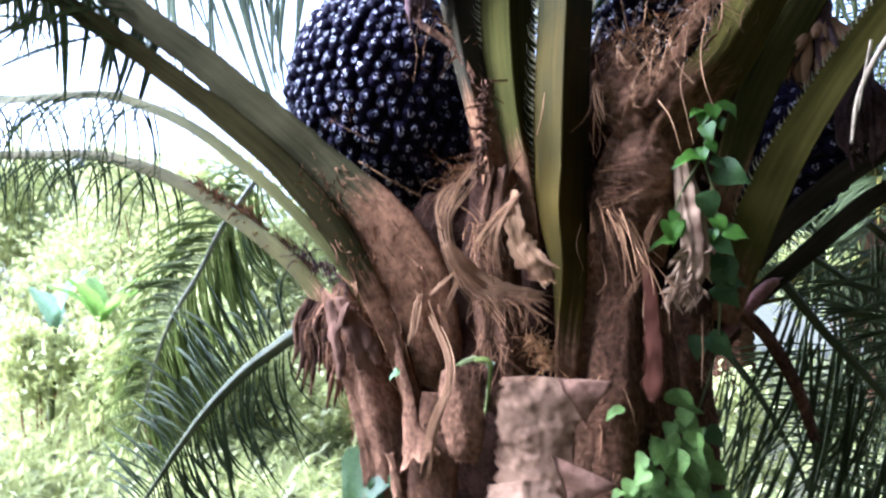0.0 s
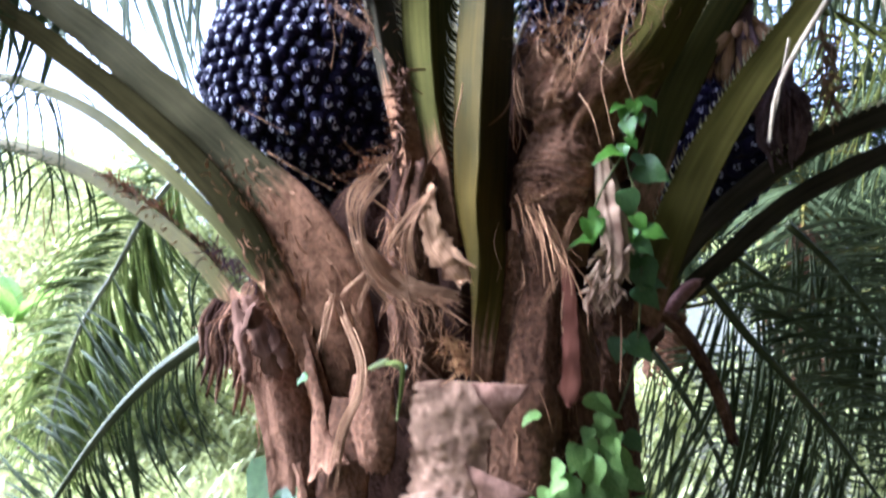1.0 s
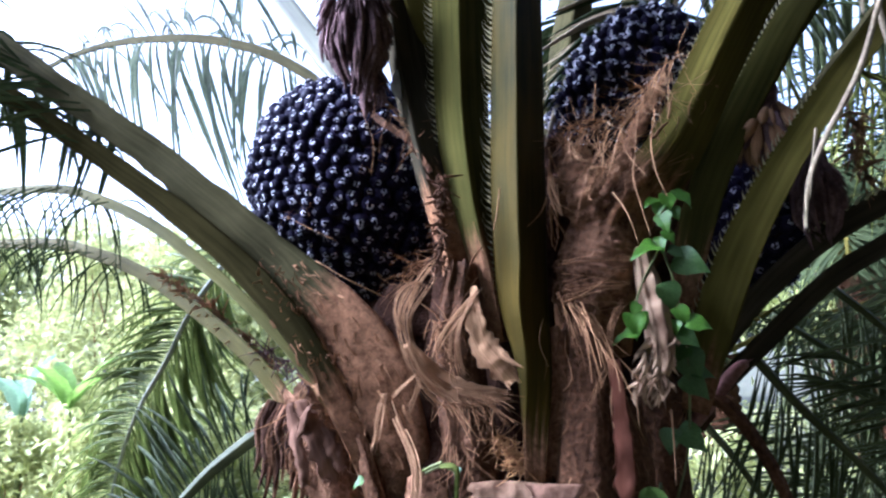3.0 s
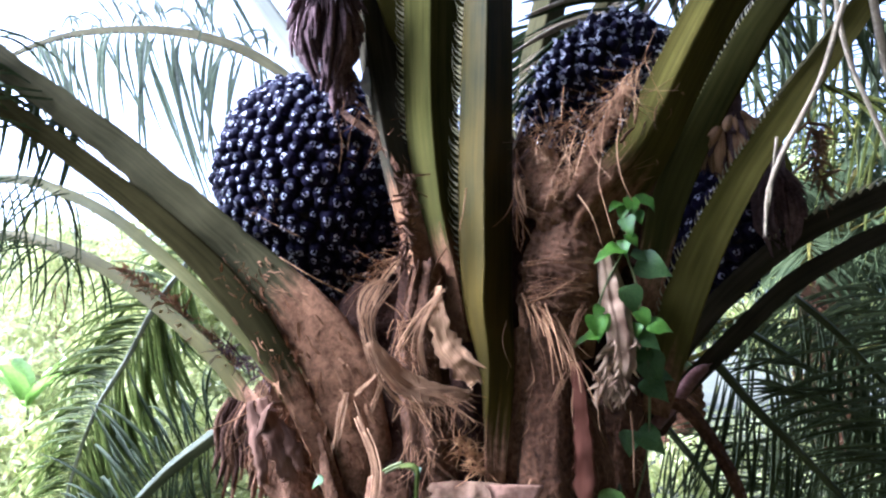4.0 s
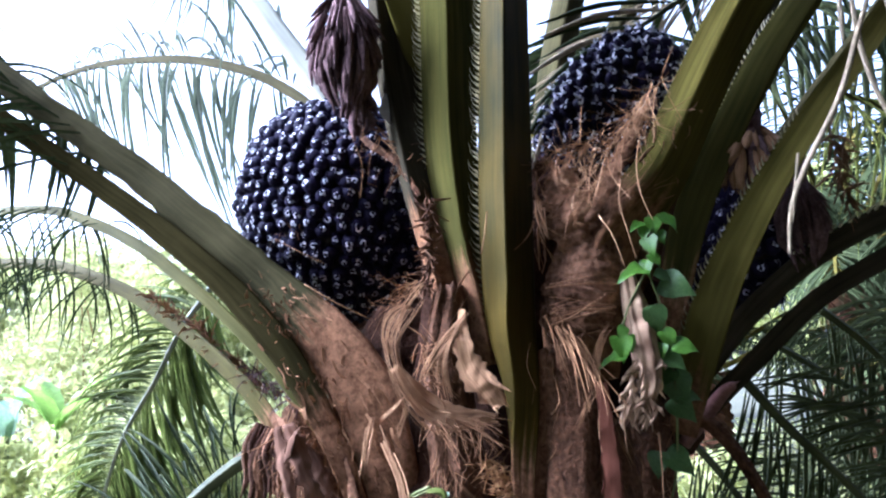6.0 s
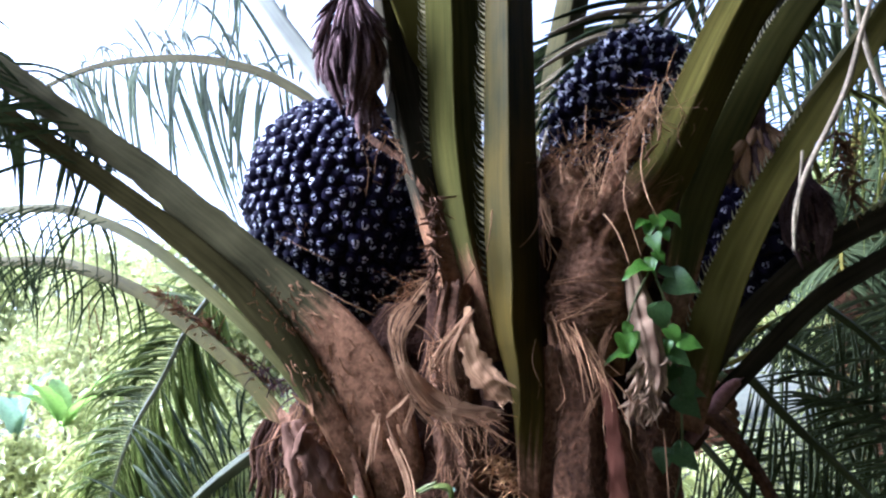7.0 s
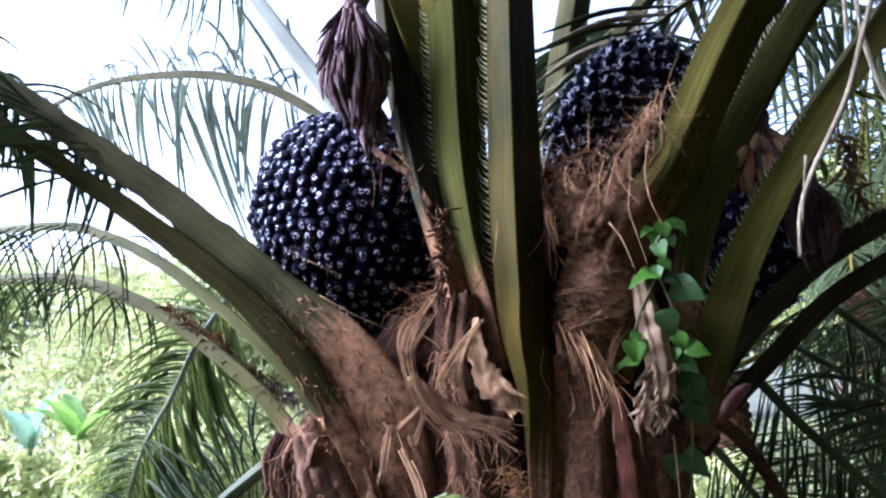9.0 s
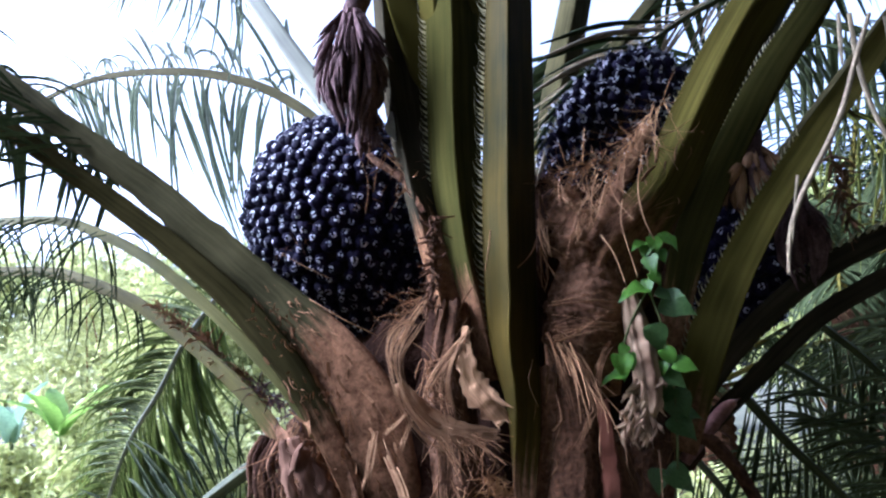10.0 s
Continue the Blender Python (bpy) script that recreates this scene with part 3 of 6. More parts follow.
frond(palm, bulk([(-0.227, 1.330, 1.460), (-0.318, 1.345, 1.599), (-0.483, 1.390, 1.760), (-0.649, 1.460, 1.885), (-0.828, 1.560, 1.999), (-1.116, 1.730, 2.134), (-1.499, 1.950, 2.261), (-2.476, 2.400, 2.419)],
                 [0.022, 0.023, 0.025, 0.028, 0.032, 0.036, 0.039, 0.04], [0.015, 0.025, 0.028, 0.03, 0.03, 0.03, 0.03, 0.03]),
      (-0.3, -0.8, -0.9), M_PETIOLE_PALE, "thin pale green arching frond stalk", away=(-1, 0.3), reach=1.6, bend=0.6, leaf_from=1.15, gap=0.07, length=0.45, seed=21, drop=0.7, droop=(2, 4), thin=0.55)
frond(palm, bulk([(-0.344, 1.440, 1.404), (-0.443, 1.500, 1.542), (-0.677, 1.700, 1.687), (-1.002, 2.000, 1.838), (-1.283, 2.200, 1.968), (-1.676, 2.450, 2.109), (-2.200, 2.800, 2.246), (-3.522, 3.400, 2.431)],
                 [0.09, 0.098, 0.094, 0.088, 0.082, 0.076, 0.07, 0.06], [0.03, 0.035, 0.038, 0.04, 0.04, 0.04, 0.04, 0.035]),
      (-0.3, -0.8, -0.9), M_PETIOLE_TAN, "tan old frond stalk with brown scales", brown=0.04, away=(-1, 0.4), reach=1.4, bend=0.7, leaf_from=1.5, gap=0.06, length=0.45, seed=22, drop=0.8, droop=(2, 4), thin=0.55)
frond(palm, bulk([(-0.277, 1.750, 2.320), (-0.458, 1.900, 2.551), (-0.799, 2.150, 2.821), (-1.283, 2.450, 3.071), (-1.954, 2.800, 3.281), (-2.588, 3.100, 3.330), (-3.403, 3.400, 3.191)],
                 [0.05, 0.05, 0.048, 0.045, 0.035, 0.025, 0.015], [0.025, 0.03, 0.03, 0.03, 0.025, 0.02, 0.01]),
      (-0.2, -0.6, -1), M_PETIOLE_OLIVE, "slender arching frond with hanging leaflets", leaf_from=0.45, gap=0.058, length=0.80, pieces=True, leaf_mat=M_LEAFLET_SKY, seed=23, drop=0.03, droop=(1, 3), lean=(-0.90, 1.05), leaf_up=(0, -1, 0.3), stack=0.25, thin=0.60)
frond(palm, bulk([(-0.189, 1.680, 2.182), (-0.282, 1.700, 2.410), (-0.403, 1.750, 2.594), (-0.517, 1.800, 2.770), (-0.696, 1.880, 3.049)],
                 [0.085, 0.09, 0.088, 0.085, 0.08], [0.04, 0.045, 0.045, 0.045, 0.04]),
      (-0.4, -0.9, -0.5), M_PETIOLE_GLARE, "frond stalk behind the big bunch, coloured pale for glare", away=(-1, 0.5), reach=2.4, leaf_from=1.15, gap=0.055, leaf_mat=M_LEAFLET_SKY, seed=24, drop=0.6, droop=(2, 4), thin=0.6)
frond(palm, bulk([(0.270, 1.720, 2.090), (0.317, 1.740, 2.196), (0.413, 1.780, 2.372), (0.532, 1.840, 2.546), (0.692, 1.920, 2.769)],
                 [0.07, 0.075, 0.07, 0.065, 0.06], [0.04, 0.04, 0.04, 0.035, 0.03]),
      (0.3, -1, -0.3), M_PETIOLE_OLIVE, "grey-green frond stalk behind the far bunch", away=(1, 0.6), reach=2.2, leaf_from=0.8, gap=0.05, seed=25, drop=0.5, droop=(1, 3))
frond(palm, bulk([(0.369, 1.950, 2.339), (0.414, 2.000, 2.596), (0.479, 2.050, 2.869), (0.529, 2.100, 3.073)],
                 [0.12, 0.12, 0.115, 0.11], [0.06, 0.06, 0.06, 0.05]),
      (0.1, -1, 0), M_PETIOLE_OLIVE, "olive upright frond stalk at the heart of the crown", away=(0.3, 1), reach=2.4, leaf_from=1.0, seed=26)

# drooping fronds at both sides
frond(palm, bulk([(-1.133, 2.62, 2.082), (-1.225, 2.66, 1.991), (-1.328, 2.700, 1.895), (-1.405, 2.720, 1.797), (-1.517, 2.750, 1.618), (-1.703, 2.800, 1.367), (-1.844, 2.850, 1.038), (-1.893, 2.850, 0.790)],
                 [0.034, 0.032, 0.03, 0.03, 0.028, 0.024, 0.016, 0.008], [0.016, 0.015, 0.015, 0.015, 0.014, 0.012, 0.01, 0.006]),
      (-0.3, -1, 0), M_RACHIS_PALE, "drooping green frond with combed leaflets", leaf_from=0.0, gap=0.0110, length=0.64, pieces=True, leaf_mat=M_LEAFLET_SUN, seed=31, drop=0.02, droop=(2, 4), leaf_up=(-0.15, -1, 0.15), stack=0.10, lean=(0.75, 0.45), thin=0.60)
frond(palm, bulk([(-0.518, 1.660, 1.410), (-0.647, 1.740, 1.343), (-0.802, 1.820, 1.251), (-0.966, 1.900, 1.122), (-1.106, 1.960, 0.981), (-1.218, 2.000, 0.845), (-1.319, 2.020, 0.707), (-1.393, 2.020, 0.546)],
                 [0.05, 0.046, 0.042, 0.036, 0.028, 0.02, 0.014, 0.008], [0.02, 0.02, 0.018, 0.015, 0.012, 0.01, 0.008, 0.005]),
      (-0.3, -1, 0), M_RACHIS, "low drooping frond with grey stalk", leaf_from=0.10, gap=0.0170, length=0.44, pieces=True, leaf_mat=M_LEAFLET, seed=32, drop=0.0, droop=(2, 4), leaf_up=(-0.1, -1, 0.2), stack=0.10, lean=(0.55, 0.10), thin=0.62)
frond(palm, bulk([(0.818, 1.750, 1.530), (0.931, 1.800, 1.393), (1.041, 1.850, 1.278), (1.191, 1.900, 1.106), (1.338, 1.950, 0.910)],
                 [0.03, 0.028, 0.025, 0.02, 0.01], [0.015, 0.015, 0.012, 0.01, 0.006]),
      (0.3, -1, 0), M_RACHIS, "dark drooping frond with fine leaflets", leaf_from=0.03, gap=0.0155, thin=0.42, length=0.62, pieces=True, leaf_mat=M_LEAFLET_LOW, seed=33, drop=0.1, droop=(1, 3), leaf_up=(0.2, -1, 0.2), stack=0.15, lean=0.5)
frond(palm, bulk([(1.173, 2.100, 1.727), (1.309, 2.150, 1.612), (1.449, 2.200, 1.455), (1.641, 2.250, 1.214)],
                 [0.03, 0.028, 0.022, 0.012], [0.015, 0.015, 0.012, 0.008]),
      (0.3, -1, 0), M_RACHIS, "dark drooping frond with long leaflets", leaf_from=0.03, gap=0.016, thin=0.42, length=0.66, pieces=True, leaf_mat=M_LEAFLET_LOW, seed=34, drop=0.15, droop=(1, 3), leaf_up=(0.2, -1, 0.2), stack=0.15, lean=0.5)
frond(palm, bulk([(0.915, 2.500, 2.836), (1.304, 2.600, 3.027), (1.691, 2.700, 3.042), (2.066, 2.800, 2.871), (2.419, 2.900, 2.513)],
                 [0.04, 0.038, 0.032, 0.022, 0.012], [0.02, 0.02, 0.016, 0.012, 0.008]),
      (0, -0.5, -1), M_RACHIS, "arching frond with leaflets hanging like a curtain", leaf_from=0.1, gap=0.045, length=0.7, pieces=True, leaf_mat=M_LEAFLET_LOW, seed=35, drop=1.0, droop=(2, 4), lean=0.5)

frond(palm, bulk([(1.483, 2.500, 2.601), (1.692, 2.600, 2.567), (1.922, 2.700, 2.476), (2.185, 2.800, 2.273)], [0.03, 0.028, 0.022, 0.012], [0.015, 0.014, 0.011, 0.006]), (0, -0.6, -1), M_PETIOLE_TAN, "frond in the shade, coloured yellow as if lit from behind",
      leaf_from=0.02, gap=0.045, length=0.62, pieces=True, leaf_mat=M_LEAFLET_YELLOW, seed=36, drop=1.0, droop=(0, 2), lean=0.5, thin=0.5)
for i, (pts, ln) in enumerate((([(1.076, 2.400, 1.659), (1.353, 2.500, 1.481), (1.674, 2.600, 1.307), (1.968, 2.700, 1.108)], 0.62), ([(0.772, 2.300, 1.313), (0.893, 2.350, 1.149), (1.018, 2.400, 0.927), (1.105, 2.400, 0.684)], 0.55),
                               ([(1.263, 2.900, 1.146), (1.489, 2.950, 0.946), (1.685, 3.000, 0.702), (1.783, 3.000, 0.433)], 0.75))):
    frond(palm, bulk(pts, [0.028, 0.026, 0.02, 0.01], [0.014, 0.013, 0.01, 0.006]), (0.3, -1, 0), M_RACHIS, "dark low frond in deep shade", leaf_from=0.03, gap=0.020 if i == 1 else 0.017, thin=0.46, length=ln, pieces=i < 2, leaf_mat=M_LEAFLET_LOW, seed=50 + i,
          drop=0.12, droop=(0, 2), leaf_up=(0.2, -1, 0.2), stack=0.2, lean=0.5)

# ---------------- fruit bunches ----------------


def fruit_mesh(seed, curl=0.0):
    """A blunt fruit, angular from the press of its fellows, with a torn pale ring round its dark tip; curl: dry scraps of the flower left on it."""
    rng = np.random.default_rng(seed)
    prof = [(0.0, -0.45), (0.42, -0.35), (0.54, -0.08), (0.50, 0.16), (0.40, 0.31), (0.27, 0.41), (0.20, 0.45), (0.11, 0.475), (0.06, 0.44), (0.0, 0.42)]
    k = 10
    v, f, slots = [], [], []
    squash = 1 + rng.normal(0, 0.08, k)
    off = rng.normal(0, 0.06, 2)
    first = int(rng.integers(0, k))
    missing = set(a for a in range(k) if rng.random() < 0.42)
    wide = set((first + q) % k for q in range(int(rng.integers(0, 4))))
    for i, (r, z) in enumerate(prof):
        for a in range(k):
            q = r * (squash[a] if 0 < i < 5 else 1) * (1 + (rng.normal(0, 0.16) if i in (5, 6, 7) else 0))
            lift = max(0, i - 3) / 6
            v.append((q * math.cos(2 * math.pi * a / k) + off[0] * lift, q * math.sin(2 * math.pi * a / k) + off[1] * lift, z + (rng.normal(0, 0.018) if i in (6, 7) else 0)))
    for i in range(len(prof) - 1):
        for a in range(k):
            f.append((i * k + a, i * k + (a + 1) % k, i * k + k + (a + 1) % k, i * k + k + a))
            slots.append(1 if (i == 6 and a not in missing) or (i == 5 and a in wide) else 0)
    for j in range(int(curl * 3)):
        a = rng.uniform(0, 6.28)
        c, d = np.array([math.cos(a), math.sin(a), 0]), np.array([-math.sin(a), math.cos(a), 0])
        b0 = c * 0.10 + np.array([off[0], off[1], 0.45])
        w = rng.uniform(0.06, 0.13)
        tip = c * rng.uniform(0.15, 0.42) + np.array([0, 0, rng.uniform(0.10, 0.30)])
        base = len(v)
        for u in (0.0, 0.55, 1.0):
            m = b0 + tip * u + np.array([0, 0, 0.10 * math.sin(u * 3)])
            v += [tuple(m - d * w * (1 - 0.6 * u)), tuple(m + d * w * (1 - 0.6 * u))]
        for u in (0, 2):
            f.append((base + u, base + u + 1, base + u + 3, base + u + 2))
            slots.append(1)
    me = bpy.data.meshes.new("fruit")
    me.from_pydata(v, [], f)
    me.materials.append(M_FRUIT)
    me.materials.append(M_TIP)
    me.polygons.foreach_set("material_index", slots)
    me.polygons.foreach_set("use_smooth", [True] * len(f))
    return me, np.array(v), f, slots


FRUITS_RIPE = [fruit_mesh(i) for i in range(8)]
FRUITS_YOUNG = [fruit_mesh(20 + i, 0.7 + 0.12 * i) for i in range(8)]


def fruit_bunch(centre, radii, axis, count, size, label, seed, limit=300, fruits=FRUITS_RIPE):
    """A knobbly ovoid: fruits packed in a spiral over a dark core. axis: the bunch's long way."""
    rng = np.random.default_rng(seed)
    rot = Vector(axis).to_track_quat('Z', 'Y').to_matrix()
    core = bmesh.new()
    bmesh.ops.create_icosphere(core, subdivisions=3, radius=1)
    for v in core.verts:
        p = Vector((v.co.x * radii[0], v.co.y * radii[1], v.co.z * radii[2])) * 0.965
        v.co = Vector(centre) + rot @ p
    me = bpy.data.meshes.new("bunch_core")
    core.to_mesh(me)
    core.free()
    me.materials.append(M_CORE)
    ob = thing("fruit_bunch", None, label, "fruit bunch", "fruit bunches in the palm")
    part_of("core", me, ob, Matrix())
    spots = []
    for i in range(count):
        z = 1 - 2 * (i + 0.5) / count
        a = i * 2.399963 + rng.normal(0, 0.03)
        z = max(-0.999, min(0.999, z + rng.normal(0, 0.008)))
        r = math.sqrt(1 - z * z)
        n = Vector((r * math.cos(a), r * math.sin(a), z))
        p = Vector((n.x * radii[0], n.y * radii[1], n.z * radii[2]))
        nn = Vector((n.x / radii[0], n.y / radii[1], n.z / radii[2])).normalized()
        lump = 1 + 0.035 * noise.noise(n * 2.3 + Vector((seed, 0, 0)))
        spots.append((Vector(centre) + rot @ (p * lump), rot @ nn))
    spots.sort(key=lambda q: q[0].y)
    heap = Heap()
    hs = []
    for i, (p, nn) in enumerate(spots):
        tilt = Vector(rng.normal(0, 0.16, 3))
        q = (nn + tilt + Vector((0, 0, 0.15))).normalized().to_track_quat('Z', 'Y')
        s = size * rng.uniform(0.88, 1.14)
        m = Matrix.LocRotScale(p + nn * rng.normal(0, 0.004), q, (s * rng.uniform(0.9, 1.1), s, s * rng.uniform(0.95, 1.2)))
        if i < limit:
            part_of("fruit", fruits[i % 8 if i % 3 else (i // 3) % 8][0], ob, m @ Matrix.Rotation(rng.uniform(0, 6.28), 4, 'Z'))
        else:
            a = np.array(m)
            heap.add(fruits[i % 8][1] @ a[:3, :3].T + a[:3, 3], fruits[i % 8][2])
            hs += fruits[i % 8][3]
    if heap.n:
        rest = link("fruits_behind", np.concatenate(heap.v), heap.f, [M_FRUIT, M_TIP], ob, slots=hs)
        tagged(rest, kind="stuff")
    return ob


fruit_bunch((-0.286, 1.730, 2.072), (0.350, 0.28, 0.335), (-0.35, -0.2, 0.9), 1060, 0.0390, "large round bunch of glossy black palm fruits", 3)
fruit_bunch((0.521, 1.580, 2.257), (0.155, 0.15, 0.235), (0.62, 0.0, 0.75), 320, 0.0370, "smaller bunch of black palm fruits with brown fibre", 4, limit=200, fruits=FRUITS_YOUNG)
fruit_bunch((0.820, 1.580, 1.861), (0.12, 0.12, 0.20), (0.4, 0.1, 0.9), 230, 0.040, "shaded dark fruit bunch beside dry bracts", 5, limit=130)

# ---------------- crown shade filler and leaf bases ---------


def heart():
    """Dark mass of old sheaths and fibre; lobes added to plug sky gaps and stand for the shade between the stalks."""
    bm = bmesh.new()
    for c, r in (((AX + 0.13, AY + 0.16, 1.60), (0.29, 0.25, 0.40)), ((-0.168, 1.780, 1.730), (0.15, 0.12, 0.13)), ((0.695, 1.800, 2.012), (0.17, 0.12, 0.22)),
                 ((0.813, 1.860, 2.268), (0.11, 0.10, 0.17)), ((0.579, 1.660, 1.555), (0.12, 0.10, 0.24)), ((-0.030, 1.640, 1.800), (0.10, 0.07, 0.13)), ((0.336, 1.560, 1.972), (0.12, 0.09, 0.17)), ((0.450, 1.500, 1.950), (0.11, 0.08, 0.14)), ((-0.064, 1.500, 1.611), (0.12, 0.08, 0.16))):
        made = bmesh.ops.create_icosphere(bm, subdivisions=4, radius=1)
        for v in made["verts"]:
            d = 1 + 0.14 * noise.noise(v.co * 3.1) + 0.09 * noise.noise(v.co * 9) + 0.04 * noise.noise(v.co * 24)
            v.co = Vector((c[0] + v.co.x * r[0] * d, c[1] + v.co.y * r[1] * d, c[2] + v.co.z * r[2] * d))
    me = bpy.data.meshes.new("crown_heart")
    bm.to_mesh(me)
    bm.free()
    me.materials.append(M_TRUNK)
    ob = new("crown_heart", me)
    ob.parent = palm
    tagged(ob, "dark fibrous filler standing for the shade between the stalks")


heart()


def leaf_base(rows, out, mat, label="", seed=1, rough=0.008, jag=0.02, n=18, kind="slab", hairs=45):
    v, f, run, c = sweep(rows, out, kind, n, rough, seed=seed, jag=jag)
    ob = link("leaf_base", v, f, mat, palm, label, run=run)
    if hairs:
        rng = np.random.default_rng(seed)
        cur, s, t, side, o = c
        heap = Heap()
        sec = section(kind)
        for i in range(hairs):
            a = int(rng.integers(1, n - 2))
            q = rng.uniform(-0.95, 0.95)
            h = float(np.interp(q, sec[1:14, 0], sec[1:14, 1]))
            p = cur[a, :3] + side[a] * q * cur[a, 3] / 2 + o[a] * (h * cur[a, 4] + rough * 0.6)
            d = t[a] * rng.choice([-1, 1]) + side[a] * rng.normal(0, 0.28) + o[a] * abs(rng.normal(0.05, 0.12))
            ln = rng.uniform(0.02, 0.09)
            bow = rng.normal(0, 0.012, 3)
            w = 0.0008 + 0.0045 * rng.random() ** 3
            hv, hf, hr, hc = sweep([(*p, w, w * 0.5), (*(p + d * ln * 0.5 + bow + o[a] * 0.004), w, w * 0.5), (*(p + d * ln), w * 0.3, w * 0.2)], o[a], "thread", 6, 0, 0, i)
            heap.add(hv, hf, hr)
        heap.done("surface_fibre", M_FIBRE, ob, "", "stuff", smooth=False)
    return ob


# old cut bases in a spiral down the trunk
for i in range(46):
    a = i * 2.39996
    z = 0.02 + i * 0.030
    front = math.cos(a + math.pi / 2)
    if z > 0.80 and front > 0.25:
        continue
    ca, sa = math.cos(a), math.sin(a)
    w = 0.17 + 0.05 * random.random()
    h = 0.26 + 0.08 * random.random()
    rows = [(AX + ca * 0.27, AY + sa * 0.27, z - 0.05, w, 0.05), (AX + ca * 0.29, AY + sa * 0.29, z + h * 0.4, w * 0.95, 0.06), (AX + ca * 0.335, AY + sa * 0.335, z + h, w * 0.72, 0.055)]
    leaf_base(rows, (ca, sa, 0.1), M_BASE if i % 3 else M_BASE_PALE, seed=i, n=9, jag=0.03, hairs=0)

leaf_base(bulk([(-0.161, 1.340, 0.952), (-0.180, 1.330, 1.124), (-0.221, 1.350, 1.269), (-0.281, 1.380, 1.394), (-0.340, 1.420, 1.500)], [0.13, 0.13, 0.125, 0.11, 0.08], [0.07, 0.07, 0.07, 0.06, 0.04]), (-0.6, -1, 0), M_BASE, "brown leaf base at the trunk's edge", 104, 0.012, 0.02, 22)
leaf_base(bulk([(0.319, 1.220, 1.009), (0.320, 1.200, 1.165), (0.327, 1.190, 1.297), (0.339, 1.210, 1.450), (0.345, 1.255, 1.610)], [0.12, 0.125, 0.12, 0.11, 0.08], [0.05, 0.05, 0.05, 0.045, 0.04]), (0.2, -1, 0), M_BASE_DARK, "reddish brown leaf base", 105, 0.006, 0.02, 22, hairs=14)
leaf_base(bulk([(0.403, 1.330, 0.950), (0.407, 1.300, 1.132), (0.409, 1.290, 1.284), (0.409, 1.300, 1.448)], [0.12, 0.13, 0.125, 0.10], [0.06, 0.06, 0.06, 0.05]), (0.5, -1, 0), M_BASE_DARK, "brown leaf base darkened for shade", 106, 0.008, 0.02, 20)
leaf_base(bulk([(0.242, 1.215, 1.280), (0.263, 1.205, 1.390), (0.277, 1.215, 1.500), (0.289, 1.235, 1.614)], [0.075, 0.08, 0.075, 0.05], [0.03, 0.035, 0.035, 0.03]), (0.1, -1, 0), M_BASE, "smooth brown sheath below a stalk", 107, 0.003, 0.01, 20)
leaf_base(bulk([(0.119, 1.240, 1.256), (0.102, 1.225, 1.381), (0.090, 1.220, 1.495), (0.085, 1.240, 1.612), (0.099, 1.265, 1.760)], [0.12, 0.115, 0.105, 0.10, 0.07], [0.045, 0.05, 0.05, 0.05, 0.04]), (-0.1, -1, 0), M_BASE_DARK, "matted fibrous leaf base", 108, 0.010, 0.02, 26)
leaf_base(bulk([(0.374, 1.270, 1.222), (0.366, 1.260, 1.357), (0.361, 1.280, 1.447), (0.375, 1.310, 1.539)], [0.11, 0.105, 0.09, 0.07], [0.05, 0.05, 0.045, 0.04]), (0.2, -1, 0), M_BASE_DARK, "red-brown leaf base darkened for shade", 110, 0.006, 0.02, 22, hairs=14)
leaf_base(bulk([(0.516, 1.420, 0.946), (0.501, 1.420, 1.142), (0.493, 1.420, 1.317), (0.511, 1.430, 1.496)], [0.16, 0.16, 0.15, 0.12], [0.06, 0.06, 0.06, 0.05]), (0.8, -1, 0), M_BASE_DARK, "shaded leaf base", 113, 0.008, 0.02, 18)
# dark stalk bases in the second row
frond(palm, bulk([(0.525, 1.620, 1.765), (0.650, 1.620, 2.034), (0.835, 1.680, 2.334), (1.055, 1.750, 2.664)], [0.10, 0.11, 0.10, 0.09], [0.05, 0.06, 0.06, 0.05]), (0.4, -1, -0.2), M_PETIOLE_OLIVE, "dark frond stalk in the second row", away=(1, 0.6), reach=2.2, leaf_from=1.2, seed=41, brown=0.2)
frond(palm, bulk([(0.640, 1.620, 1.582), (0.761, 1.640, 1.830), (0.944, 1.700, 2.083), (1.237, 1.800, 2.420), (1.499, 1.900, 2.706)], [0.10, 0.10, 0.09, 0.08, 0.08], [0.05, 0.06, 0.06, 0.05, 0.05]), (0.4, -1, -0.2), M_PETIOLE_OLIVE, "shaded frond stalk in the second row", away=(1, 0.4), reach=2.0, leaf_from=1.2, seed=42, brown=0.2)

# ---------------- strips, fibres and dry pieces ----------------


def strip(name, rows, out, mat, label="", seed=1, twist=0.0, kind="strip", n=20, jag=0.01, parent=None):
    v, f, run, c = sweep(rows, out, kind, n, 0.0015, twist, seed, jag)
    return link(name, v, f, mat, parent or palm, label, run=run)


